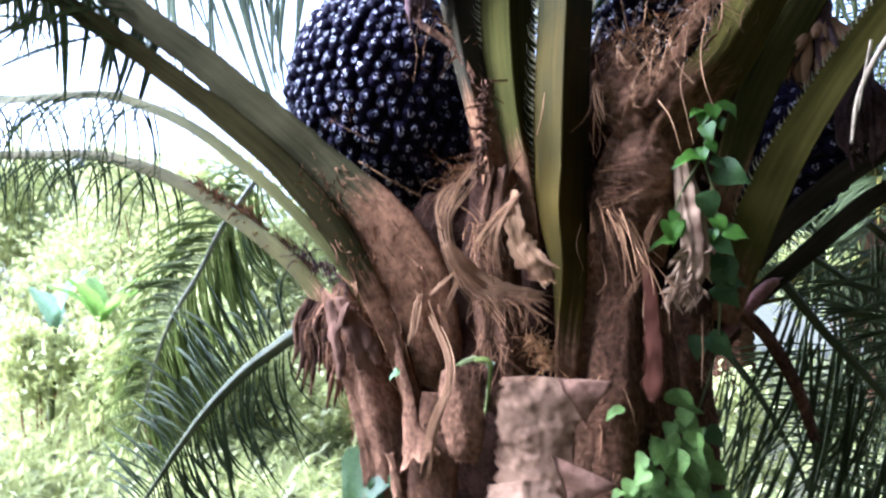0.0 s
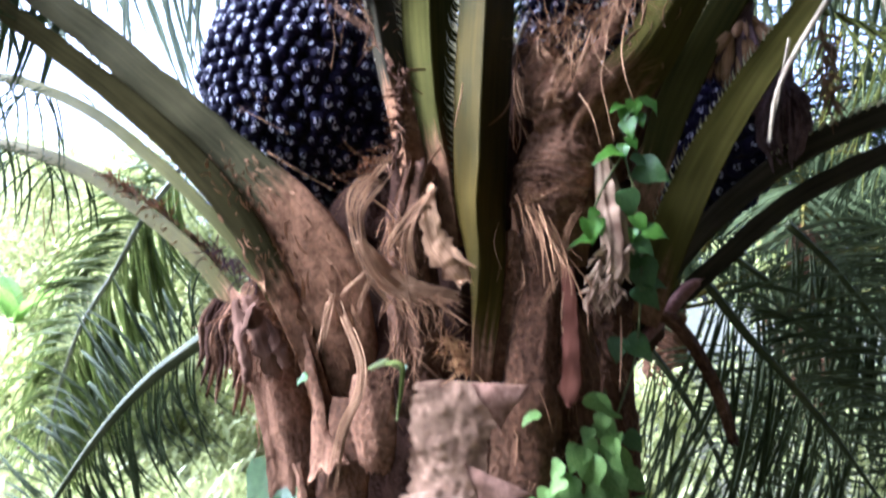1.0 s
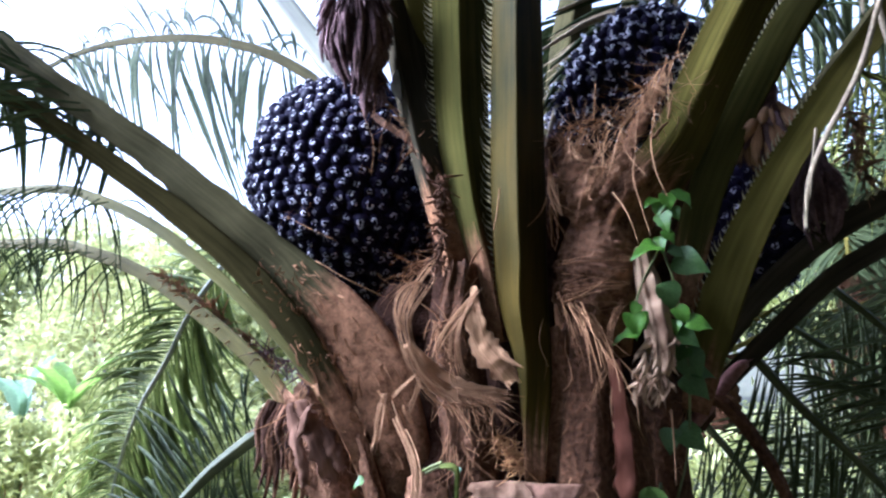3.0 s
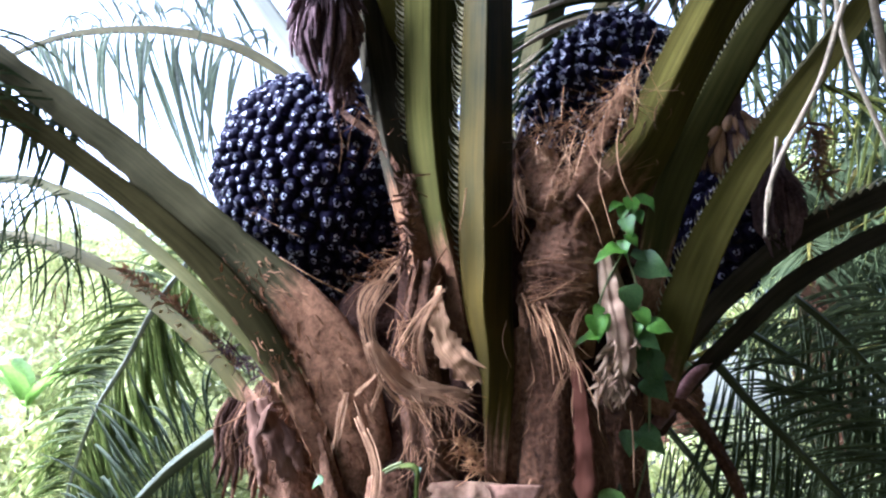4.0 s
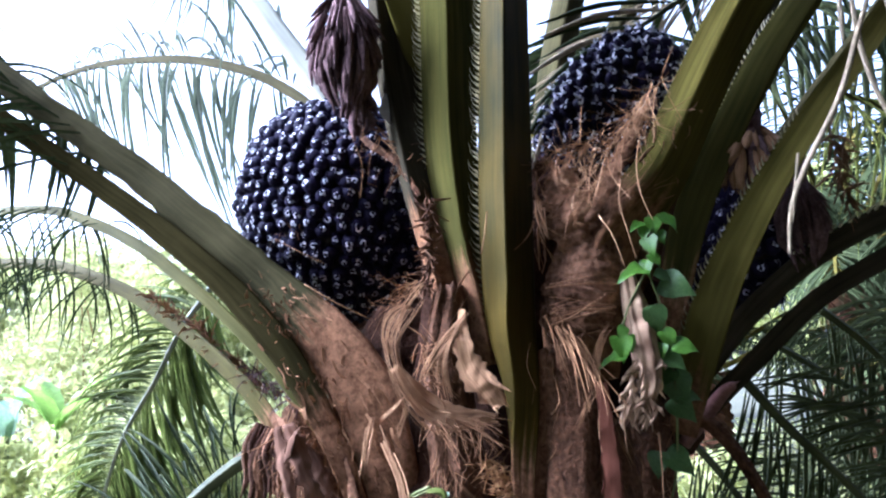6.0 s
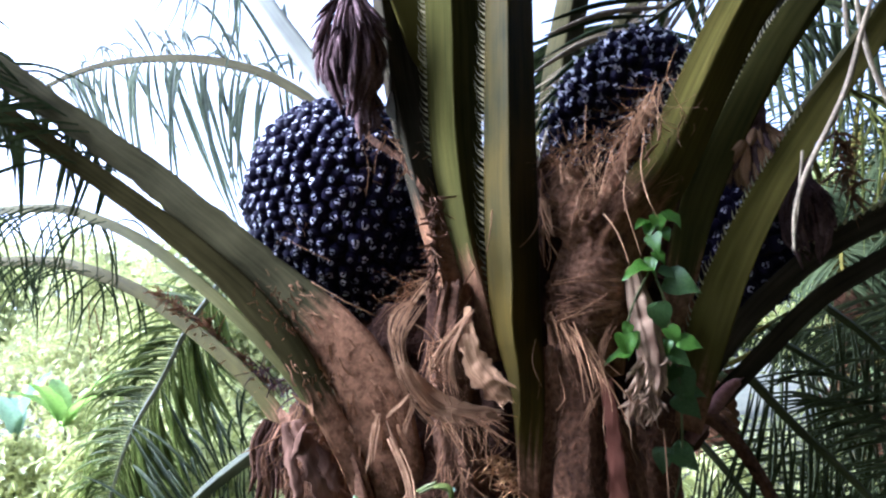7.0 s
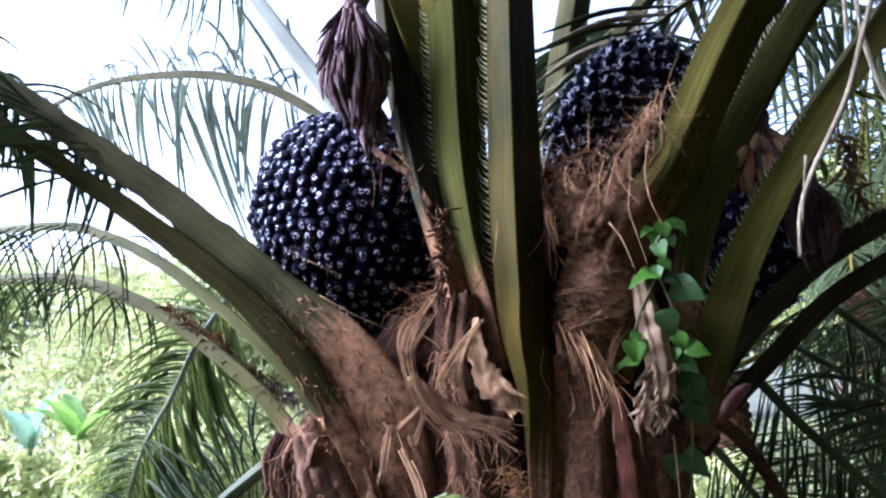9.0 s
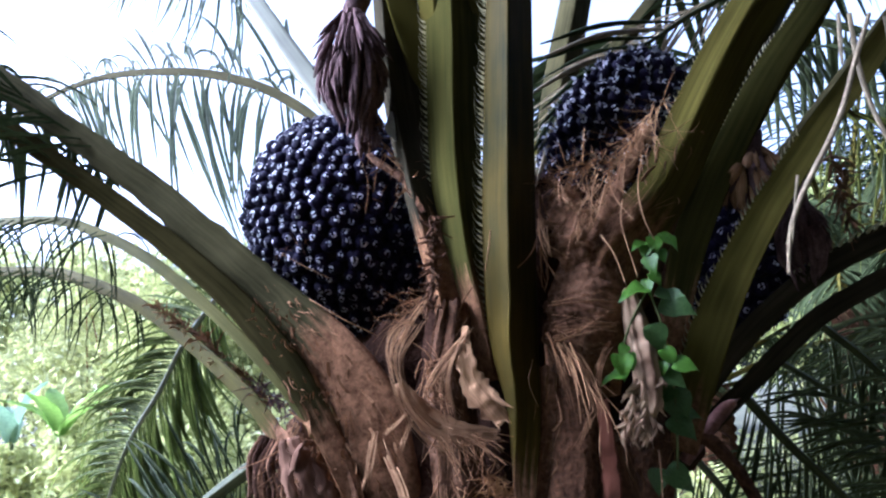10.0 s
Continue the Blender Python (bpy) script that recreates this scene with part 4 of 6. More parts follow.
def bundle(name, rows, out, mat, label="", seed=1, strands=8, fray=0.25, twist=0.0, thin=1.0):
    """A peeling strip made of split strands that part towards both ends."""
    rng = np.random.default_rng(seed)
    cur, s = spline(rows, 14)
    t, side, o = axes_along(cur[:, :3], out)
    heap = Heap()
    u = np.linspace(0, 1, 14)
    for i in range(strands):
        q = (i + 0.5) / strands * 2 - 1 + rng.normal(0, 0.08)
        lo, hi = rng.uniform(0, 0.22), rng.uniform(0.80, 1.0)
        k = (u >= lo) & (u <= hi)
        part = 1 + fray * (2 * u - 1) ** 2 * rng.uniform(0.2, 2.2)
        wob = rng.normal(0, 0.0025, 3)[None] * np.sin(u * rng.uniform(3, 7))[:, None]
        p = cur[:, :3] + side * (q * part * cur[:, 3] / 2)[:, None] + o * (rng.normal(0, 0.0018) + (0.35 * cur[:, 3] * (1 - q * q) * 0.4))[:, None] + wob
        w = np.maximum(0.0011, cur[:, 3] / strands * rng.uniform(0.7, 1.9)) * thin
        w = w * np.clip((hi - u) / 0.12, 0.25, 1)
        r = np.column_stack([p, w, w * 0.35])[k]
        if len(r) < 4:
            continue
        v, f, run, c = sweep(r, out, "strip", 14, 0, twist + rng.normal(0, 0.3), seed * 31 + i)
        heap.add(v, f, run)
    return heap.done(name, mat, palm, label)


def sheet(name, rows, out, mat, label="", seed=1, ragged=0.25, crumple=0.005, m=9, n=26, cup=0.10, parent=None, folds=0.0):
    """A thin torn sheet of bark or bract: x, y, z, width along its length; edges ragged, face crumpled, 3 mm thick."""
    rng = np.random.default_rng(seed)
    cur, s = spline(rows, n)
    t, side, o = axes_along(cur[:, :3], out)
    v, run = [], []
    for lay in (0, 1):
        for i in range(n):
            for j in range(m):
                q = j / (m - 1) * 2 - 1
                e = 1 + ragged * abs(q) ** 2 * noise.noise(Vector((s[i] * 55 + seed, q * 2.0, seed)))
                p = cur[i, :3] + side[i] * (q * e * cur[i, 3] / 2) + o[i] * (cup * cur[i, 3] * (0.5 - q * q) * 0.5)
                w = Vector(p)
                p = p + o[i] * (crumple * (noise.noise(w * 22 + Vector((seed, 0, 0))) + 0.6 * noise.noise(w * 60) + 0.3 * noise.noise(w * 150)) - 0.003 * lay)
                if folds:
                    p = p + o[i] * folds * (abs(noise.noise(Vector((q * 1.3 + seed, s[i] * 70, 0)))) - 0.2 + 0.4 * noise.noise(Vector((q * 3, s[i] * 190, seed))))
                if i == n - 1:
                    p = p + t[i] * rng.uniform(-0.012, 0.012) * (1 if lay == 0 else 0)
                v.append(p)
                run.append((q * cur[i, 3] / 2, s[i], seed))
    f = []
    N = n * m
    for i in range(n - 1):
        for j in range(m - 1):
            a = i * m + j
            f.append((a, a + 1, a + m + 1, a + m))
            f.append((N + a + m, N + a + m + 1, N + a + 1, N + a))
        for j in (0, m - 1):
            a = i * m + j
            f.append((a, a + m, N + a + m, N + a))
    for i in (0, n - 1):
        for j in range(m - 1):
            a = i * m + j
            f.append((a, N + a, N + a + 1, a + 1))
    return link(name, v, f, mat, parent or palm, label, run=run)


def tuft(name, a, b, heading, length, count, mat, label, seed, width=0.0022, spread=0.35, sag=0.5, curl=0.35, steps=8, parent=None):
    """Loose fibres that start along the line a-b, head off and sag."""
    rng = np.random.default_rng(seed)
    a, b, h0 = np.array(a), np.array(b), np.array(heading, float)
    heap = Heap()
    for i in range(count):
        p = a + (b - a) * rng.random() + rng.normal(0, 0.006, 3)
        d = h0 + rng.normal(0, spread, 3)
        d /= np.linalg.norm(d)
        ln = length * rng.uniform(0.35, 1.2)
        w = width * rng.uniform(0.5, 1.6)
        turn = rng.normal(0, curl, 3)
        rows = []
        for k in range(steps):
            u = k / (steps - 1)
            rows.append((*p, w * (1 - 0.6 * u), w * 0.6 * (1 - 0.6 * u)))
            d = d + turn * (1 / steps) * 2 + np.array([0, 0, -sag / steps])
            d /= np.linalg.norm(d)
            p = p + d * ln / (steps - 1)
        v, f, run, c = sweep(rows, (0.1, -1, 0.15), "thread", steps, 0, 0, i)
        heap.add(v, f, run)
    return heap.done(name, mat, parent or palm, label, "stuff", smooth=False)


# curled strips that peel from the matted base
bundle("dry_strip", bulk([(0.072, 1.190, 1.800), (0.026, 1.150, 1.732), (-0.011, 1.130, 1.669), (-0.007, 1.120, 1.613), (0.019, 1.125, 1.551), (0.061, 1.150, 1.500), (0.118, 1.180, 1.468)], [0.006, 0.012, 0.018, 0.024, 0.034, 0.045, 0.05], [0.004] * 7), (0.1, -1, 0.1), M_STRIP, "long curled pale strip", 1, strands=20, fray=0.45, thin=0.65)
bundle("dry_strip", bulk([(0.051, 1.150, 1.713), (0.017, 1.120, 1.721), (-0.010, 1.110, 1.699), (-0.020, 1.115, 1.658), (-0.005, 1.120, 1.602)], [0.004, 0.007, 0.009, 0.011, 0.014], [0.003] * 5), (0.1, -1, 0.1), M_STRIP, "hooked strip", 2)
bundle("dry_strip", bulk([(0.062, 1.170, 1.750), (0.034, 1.130, 1.701), (0.007, 1.120, 1.657), (0.007, 1.125, 1.601), (0.025, 1.140, 1.545)], [0.005, 0.01, 0.012, 0.014, 0.02], [0.003] * 5), (0.3, -1, 0.1), M_STRIP, "", 3)
bundle("dry_strip", bulk([(0.059, 1.180, 1.777), (0.018, 1.140, 1.714), (-0.004, 1.130, 1.663)], [0.004, 0.009, 0.012], [0.003] * 3), (0.2, -1, 0.1), M_STRIP, "", 4)
bundle("dry_strip", bulk([(0.159, 1.170, 1.716), (0.138, 1.140, 1.690), (0.096, 1.130, 1.647), (0.056, 1.135, 1.594), (0.040, 1.150, 1.556)], [0.008, 0.012, 0.012, 0.012, 0.008], [0.003] * 5), (0.0, -1, 0.3), M_STRIP, "arched strip", 5)
bundle("dry_strip", bulk([(0.153, 1.160, 1.709), (0.127, 1.130, 1.673), (0.103, 1.125, 1.619), (0.099, 1.140, 1.564), (0.105, 1.160, 1.509)], [0.008, 0.012, 0.014, 0.014, 0.010], [0.003] * 5), (-0.2, -1, 0.2), M_STRIP, "", 6)
bundle("dry_strip", bulk([(0.144, 1.160, 1.703), (0.121, 1.130, 1.657), (0.088, 1.125, 1.609), (0.087, 1.140, 1.543)], [0.006, 0.010, 0.010, 0.006], [0.003] * 4), (0.2, -1, 0.2), M_STRIP, "", 7)
sheet("dry_bract", bulk([(0.135, 1.160, 1.710), (0.134, 1.130, 1.651), (0.146, 1.130, 1.595), (0.173, 1.125, 1.556), (0.205, 1.130, 1.515)], [0.012, 0.036, 0.052, 0.054, 0.030], [0.005] * 5), (-0.3, -1, 0.3), M_STRIP, "torn pale bract with a bleached tip", 8, 0.75, 0.006, m=15, n=40, cup=0.25, folds=0.004)
sheet("dry_bract", bulk([(0.161, 1.150, 1.606), (0.190, 1.120, 1.566), (0.219, 1.110, 1.549)], [0.016, 0.014, 0.003], [0.004] * 3), (0.2, -1, 0.4), M_STRIP, "", 9)
sheet("dry_bract", bulk([(-0.010, 1.150, 1.603), (0.045, 1.150, 1.533), (0.111, 1.155, 1.498), (0.187, 1.180, 1.491)], [0.02, 0.05, 0.05, 0.02], [0.006] * 4), (0.1, -1, 0.5), M_STRIP, "frayed brown bract across the base", 10)
tuft("fibre_tuft", (0.054, 1.160, 1.500), (0.166, 1.160, 1.485), (0.5, -0.4, -0.5), 0.10, 60, M_FIBRE, "frayed fibre", 51)
tuft("fibre_tuft", (0.039, 1.200, 1.648), (0.075, 1.180, 1.554), (0.3, -0.4, -0.3), 0.08, 60, M_FIBRE, "", 52)
tuft("fibre_tuft", (0.083, 1.180, 1.955), (0.056, 1.190, 1.753), (-0.15, -0.25, -0.8), 0.045, 120, M_BASE_DARK, "ragged brown flakes on a stalk's edge", 53, width=0.0055, spread=0.45, sag=0.7, curl=1.2, steps=7)
tuft("fibre_tuft", (0.052, 1.220, 1.793), (-0.031, 1.250, 1.728), (-0.5, -0.3, 0.1), 0.09, 45, M_FIBRE, "", 54, width=0.0014, spread=0.25, sag=0.7, curl=0.9, steps=11)
tuft("fibre_tuft", (0.069, 1.190, 1.419), (0.113, 1.190, 1.374), (0.0, -0.3, -0.9), 0.12, 40, M_FIBRE, "", 55)
# pale crossed strips below
bundle("dry_strip", bulk([(-0.085, 1.260, 1.509), (-0.096, 1.240, 1.454), (-0.105, 1.220, 1.370)], [0.012, 0.014, 0.010], [0.004] * 3), (-0.1, -1, 0), M_STRIP, "straight pale strip", 12)
bundle("dry_strip", bulk([(-0.086, 1.260, 1.514), (-0.056, 1.235, 1.447), (-0.016, 1.200, 1.371), (-0.007, 1.165, 1.306), (-0.036, 1.140, 1.225), (-0.059, 1.140, 1.087)], [0.008, 0.013, 0.015, 0.016, 0.017, 0.016], [0.005] * 6), (0.1, -1, 0), M_STRIP, "long pale dangling strip", 13)
bundle("dry_strip", bulk([(0.021, 1.150, 1.557), (-0.015, 1.160, 1.522), (-0.060, 1.200, 1.490)], [0.008, 0.009, 0.004], [0.003] * 3), (0, -1, 0.2), M_STRIP, "", 14)
bundle("dry_strip", bulk([(0.014, 1.160, 1.540), (-0.000, 1.170, 1.495), (-0.017, 1.190, 1.453)], [0.006, 0.008, 0.005], [0.003] * 3), (0, -1, 0.2), M_STRIP, "", 15)
# bands and tassels on the leaning base
sheet("sheath_wrap", bulk([(0.446, 1.225, 1.881), (0.405, 1.200, 1.807), (0.381, 1.192, 1.743), (0.365, 1.192, 1.686), (0.360, 1.205, 1.651)], [0.08, 0.140, 0.160, 0.155, 0.140], [0] * 5), (-0.05, -1, 0.1), M_BASE, "wrinkled brown sheath wrapped round the leaning base", 121, 0.10, 0.004, m=25, n=60, cup=0.55, folds=0.013)
# ragged fibre over the leaning base's upper edge
tuft("fibre_tuft", (0.548, 1.165, 2.078), (0.374, 1.150, 1.884), (-0.45, -0.3, -0.85), 0.055, 60, M_FIBRE, "shaggy fibre on the stalk's edge", 73, width=0.0016, spread=0.5, sag=0.6, curl=2.2, steps=12)
tuft("fibre_tuft", (0.335, 1.170, 1.994), (0.417, 1.160, 1.925), (0.0, -0.3, -0.9), 0.055, 80, M_FIBRE, "orange fibre fringe", 74, width=0.0011, spread=0.4, sag=0.5, curl=2.6, steps=12)
bundle("dry_strip", bulk([(0.539, 1.155, 2.081), (0.483, 1.140, 2.014), (0.434, 1.140, 1.953), (0.395, 1.145, 1.870)], [0.010, 0.016, 0.014, 0.004], [0.006] * 4), (-0.2, -1, 0.2), M_FIBRE, "ragged bract over the base's edge", 37, strands=16, fray=0.9, thin=0.5)
sheet("dry_bract", bulk([(0.354, 1.215, 1.992), (0.364, 1.190, 1.929), (0.373, 1.185, 1.866), (0.383, 1.200, 1.815)], [0.06, 0.10, 0.10, 0.06], [0] * 4), (-0.15, -1, 0.2), M_BASE, "crumpled red-brown sheath below the far bunch", 38, 0.55, 0.014, m=19, n=36, cup=0.3)
sheet("dry_bract", bulk([(0.554, 1.200, 2.119), (0.498, 1.165, 2.030), (0.453, 1.155, 1.953), (0.401, 1.160, 1.870)], [0.012, 0.03, 0.034, 0.010], [0] * 4), (-0.3, -1, 0.2), M_BASE, "ragged bract along the stalk's edge", 39, 0.8, 0.012, m=9, n=30, cup=0.3)
tuft("fibre_tuft", (0.596, 1.170, 2.177), (0.497, 1.150, 2.068), (-0.50, -0.15, -0.75), 0.13, 46, M_STRIP, "long stringy fibre along the stalk's edge", 75, width=0.0016, spread=0.22, sag=0.3, curl=0.9, steps=12)
tuft("fibre_tuft", (0.457, 1.160, 2.057), (0.360, 1.170, 2.003), (-0.55, -0.2, -0.45), 0.10, 60, M_STRIP, "", 76, width=0.0015, spread=0.40, sag=0.5, curl=1.4, steps=12)
tuft("fibre_tuft", (0.542, 1.150, 2.124), (0.413, 1.140, 1.964), (-0.35, -0.15, -0.9), 0.11, 36, M_STRIP, "", 77, width=0.0018, spread=0.25, sag=0.3, curl=0.8, steps=12)
tuft("fibre_band", (0.314, 1.150, 1.767), (0.307, 1.150, 1.654), (1.0, -0.05, 0.0), 0.12, 14, M_FIBRE, "fibres wound round the base", 56, width=0.0022, spread=0.12, sag=0.0, curl=0.12)
tuft("fibre_band", (0.451, 1.170, 1.762), (0.425, 1.165, 1.649), (-1.0, -0.12, 0.05), 0.10, 14, M_FIBRE, "", 57, width=0.0022, spread=0.12, sag=0.0, curl=0.12)
tuft("fibre_tuft", (0.294, 1.160, 1.690), (0.379, 1.160, 1.629), (0.45, -0.2, -0.8), 0.15, 20, M_FIBRE, "hanging brown tassel", 58, width=0.004, spread=0.14, sag=0.5, curl=0.15)
for i, (a, b, c) in enumerate((((0.326, 1.155, 1.665), (0.367, 1.140, 1.618), (0.386, 1.150, 1.504)), ((0.409, 1.170, 1.651), (0.395, 1.150, 1.584), (0.389, 1.150, 1.498)), ((0.438, 1.170, 1.671), (0.404, 1.150, 1.627), (0.388, 1.150, 1.530)),
                               ((0.320, 1.160, 1.649), (0.328, 1.150, 1.598), (0.344, 1.160, 1.516)), ((0.389, 1.150, 1.541), (0.364, 1.150, 1.499), (0.331, 1.160, 1.446)), ((0.315, 1.170, 1.655), (0.324, 1.160, 1.626), (0.326, 1.160, 1.571)))):
    bundle("dry_strip", bulk([a, b, c], [0.010, 0.012, 0.008], [0.003] * 3), (0, -1, 0.1), M_FIBRE, "", 20 + i, strands=8, thin=0.5, fray=0.5)
# fibre between the far bunch and the stalks
tuft("fibre_tuft", (0.313, 1.200, 2.024), (0.382, 1.200, 1.981), (0.1, -0.4, 0.2), 0.050, 110, M_FIBRE, "crumpled orange fibre below the bunch", 59, curl=3.0, spread=0.9, width=0.0011, steps=12)
tuft("fibre_tuft", (0.545, 1.170, 2.099), (0.400, 1.180, 1.992), (-0.65, -0.25, -0.7), 0.065, 50, M_FIBRE, "diagonal brown fibre", 60, spread=0.4, sag=0.5, curl=2.0, width=0.0016, steps=12)
tuft("fibre_tuft", (0.436, 1.180, 2.014), (0.335, 1.180, 1.900), (-0.55, -0.2, -0.8), 0.06, 24, M_FIBRE, "", 61, spread=0.3, sag=0.5, curl=2.0, width=0.0016, steps=12)
tuft("fibre_tuft", (0.306, 1.190, 2.003), (0.302, 1.190, 1.821), (0.15, -0.2, -0.9), 0.08, 18, M_FIBRE, "", 62, spread=0.25, width=0.003)
bundle("dry_strip", bulk([(0.572, 1.170, 2.143), (0.541, 1.150, 2.091), (0.495, 1.160, 2.056), (0.435, 1.170, 2.010)], [0.012, 0.018, 0.014, 0.006], [0.006] * 4), (0, -1, 0.2), M_FIBRE, "shaggy orange bract on a stalk", 27, strands=16, fray=0.9, thin=0.5)
bundle("dry_strip", bulk([(0.309, 1.165, 1.934), (0.309, 1.160, 1.885), (0.320, 1.165, 1.833)], [0.014, 0.02, 0.008], [0.004] * 3), (0, -1, 0.1), M_STRIP, "", 28)
# thin dry tendrils
for i, (pts, w) in enumerate((
        ([(0.521, 1.130, 2.037), (0.505, 1.120, 1.965), (0.509, 1.120, 1.907), (0.527, 1.140, 1.865)], 0.004),
        ([(0.474, 1.130, 1.947), (0.465, 1.120, 1.899), (0.475, 1.120, 1.841), (0.488, 1.140, 1.794)], 0.004),
        ([(0.424, 1.130, 1.876), (0.446, 1.120, 1.832), (0.465, 1.140, 1.773)], 0.004),
        ([(-0.322, 1.300, 1.923), (-0.260, 1.280, 1.887), (-0.189, 1.270, 1.848)], 0.003),
        ([(-0.213, 1.190, 1.793), (-0.132, 1.170, 1.743), (-0.066, 1.190, 1.706)], 0.004),
        ([(-0.148, 1.370, 2.199), (-0.118, 1.360, 2.106), (-0.132, 1.380, 2.027)], 0.002),
        ([(0.140, 1.170, 1.846), (0.151, 1.160, 1.802), (0.166, 1.170, 1.767)], 0.003),
        ([(0.202, 1.120, 1.901), (0.196, 1.115, 1.859), (0.185, 1.125, 1.816)], 0.004),
        ([(0.269, 1.160, 1.635), (0.259, 1.150, 1.590), (0.274, 1.170, 1.540)], 0.002),
        ([(0.501, 1.180, 1.450), (0.500, 1.180, 1.386), (0.496, 1.180, 1.313)], 0.005),
        ([(0.391, 1.160, 1.498), (0.386, 1.155, 1.456), (0.389, 1.160, 1.413)], 0.003),
        ([(0.449, 1.160, 1.538), (0.436, 1.155, 1.475), (0.436, 1.160, 1.411)], 0.003))):
    strip("tendril", bulk(pts, [w * 0.6] * len(pts), [w * 0.45] * len(pts)), (0, -1, 0), M_STRIP, "", 60 + i, kind="thread", n=12)
# long strings that hang before the shady fronds
strip("dry_leaflet", bulk([(0.994, 1.130, 2.290), (0.950, 1.120, 2.193), (0.894, 1.110, 2.065), (0.810, 1.110, 1.926), (0.780, 1.120, 1.853), (0.769, 1.130, 1.774)], [0.008, 0.011, 0.011, 0.011, 0.010, 0.006], [0.004] * 6), (0, -1, 0), M_LEAFLET_DRY, "long dry hanging leaflet", 80)
strip("dry_leaflet", bulk([(0.972, 1.160, 2.310), (0.966, 1.150, 2.195), (0.973, 1.140, 2.094), (0.997, 1.140, 2.005), (1.032, 1.150, 1.887)], [0.010, 0.012, 0.011, 0.010, 0.007], [0.004] * 5), (0, -1, 0), M_LEAFLET_DRY, "long dry bent leaflet", 81)
strip("dry_leaflet", bulk([(0.970, 1.200, 2.335), (0.963, 1.200, 2.259), (0.960, 1.200, 2.216)], [0.009, 0.010, 0.005], [0.004] * 3), (0, -1, 0), M_LEAFLET_DRY, "", 82)
strip("dry_leaflet", bulk([(1.117, 1.300, 2.366), (1.121, 1.300, 2.218), (1.126, 1.300, 2.087)], [0.02, 0.022, 0.018], [0.005] * 3), (0, -1, 0), M_LEAFLET_DRY, "", 83)
strip("dry_leaflet", bulk([(0.808, 1.120, 1.963), (0.790, 1.115, 1.885), (0.780, 1.120, 1.831)], [0.006, 0.006, 0.004], [0.003] * 3), (0, -1, 0), M_LEAFLET_DRY, "", 84)
# red-brown hanging strip with a pale point
sheet("dry_bract", bulk([(0.403, 1.200, 1.550), (0.403, 1.160, 1.451), (0.402, 1.135, 1.368), (0.398, 1.130, 1.316), (0.396, 1.130, 1.283)], [0.024, 0.032, 0.036, 0.040, 0.008], [0.006] * 5), (0.1, -1, 0), material("red_brown_bract", (0.062, 0.021, 0.012), (0.17, 0.069, 0.041), 8, 0.75, 0.6, grain=(40, 4, 1), dist=0.004, spec=0.03), "red-brown hanging bract with pale point", 29, 0.45, 0.004)
# cut leaf bases in front: hollow shields with thin torn rims
M_FLAP = material("dull_brown_flap", (0.12, 0.060, 0.036), (0.34, 0.195, 0.125), 10, 0.9, 0.5, spec=0.03)
sheet("leaf_base", bulk([(0.181, 1.165, 1.324), (0.179, 1.152, 1.299), (0.175, 1.155, 1.250), (0.171, 1.170, 1.170), (0.163, 1.190, 1.054)], [0.155, 0.165, 0.175, 0.172, 0.165], [0] * 5), (-0.10, -1, 0.15), M_BASE_PALE, "broad pale cut leaf base", 101, 0.20, 0.005, m=33, n=60, cup=0.17)
sheet("leaf_base", bulk([(-0.003, 1.205, 1.341), (0.004, 1.190, 1.310), (0.010, 1.182, 1.260), (0.011, 1.190, 1.202), (0.002, 1.205, 1.148)], [0.070, 0.096, 0.100, 0.098, 0.085], [0] * 5), (-0.2, -1, 0.1), M_BASE, "orange-brown curled leaf base with torn rim", 102, 0.16, 0.004, m=17, n=34, cup=0.36)
sheet("leaf_base", bulk([(-0.216, 1.300, 1.491), (-0.166, 1.275, 1.413), (-0.130, 1.250, 1.320), (-0.112, 1.235, 1.259), (-0.104, 1.220, 1.206), (-0.089, 1.200, 1.164), (-0.081, 1.185, 1.141)], [0.024, 0.026, 0.028, 0.034, 0.046, 0.085, 0.110], [0] * 7), (-0.3, -1, 0), M_BASE, "narrow ridged leaf base that flares to a cut rim", 103, 0.25, 0.005, m=11, n=34, cup=0.35)
sheet("leaf_base", bulk([(-0.152, 1.220, 1.150), (-0.137, 1.215, 1.084), (-0.123, 1.220, 0.991)], [0.026, 0.03, 0.03], [0] * 3), (-0.5, -1, 0), M_BASE, "", 116, 0.3, 0.005, cup=0.4)
sheet("leaf_base", bulk([(0.143, 1.165, 1.116), (0.148, 1.150, 1.076), (0.152, 1.150, 1.001)], [0.14, 0.155, 0.17], [0] * 3), (0.1, -1, 0.2), M_BASE_PALE, "split old leaf base", 111, 0.25, 0.008, m=21, n=30, cup=0.2)
sheet("leaf_base", bulk([(0.291, 1.165, 1.294), (0.291, 1.160, 1.240), (0.287, 1.160, 1.186), (0.280, 1.170, 1.118)], [0.07, 0.085, 0.09, 0.085], [0] * 4), (0.25, -1, 0.1), M_BASE, "smooth brown face of a cut leaf base", 117, 0.2, 0.004, m=11, n=24, cup=0.25)
# Dark material paints the shade of the hollow between the ridges.
sheet("leaf_base", bulk([(-0.055, 1.225, 1.283), (-0.056, 1.220, 1.225), (-0.059, 1.215, 1.156), (-0.066, 1.220, 1.004)], [0.06, 0.10, 0.12, 0.12], [0] * 4), (-0.3, -1, 0.1), M_BASE_DARK, "leaf base coloured dark for the shaded hollow between two ridges", 118, 0.10, 0.006, m=13, n=26, cup=0.4)
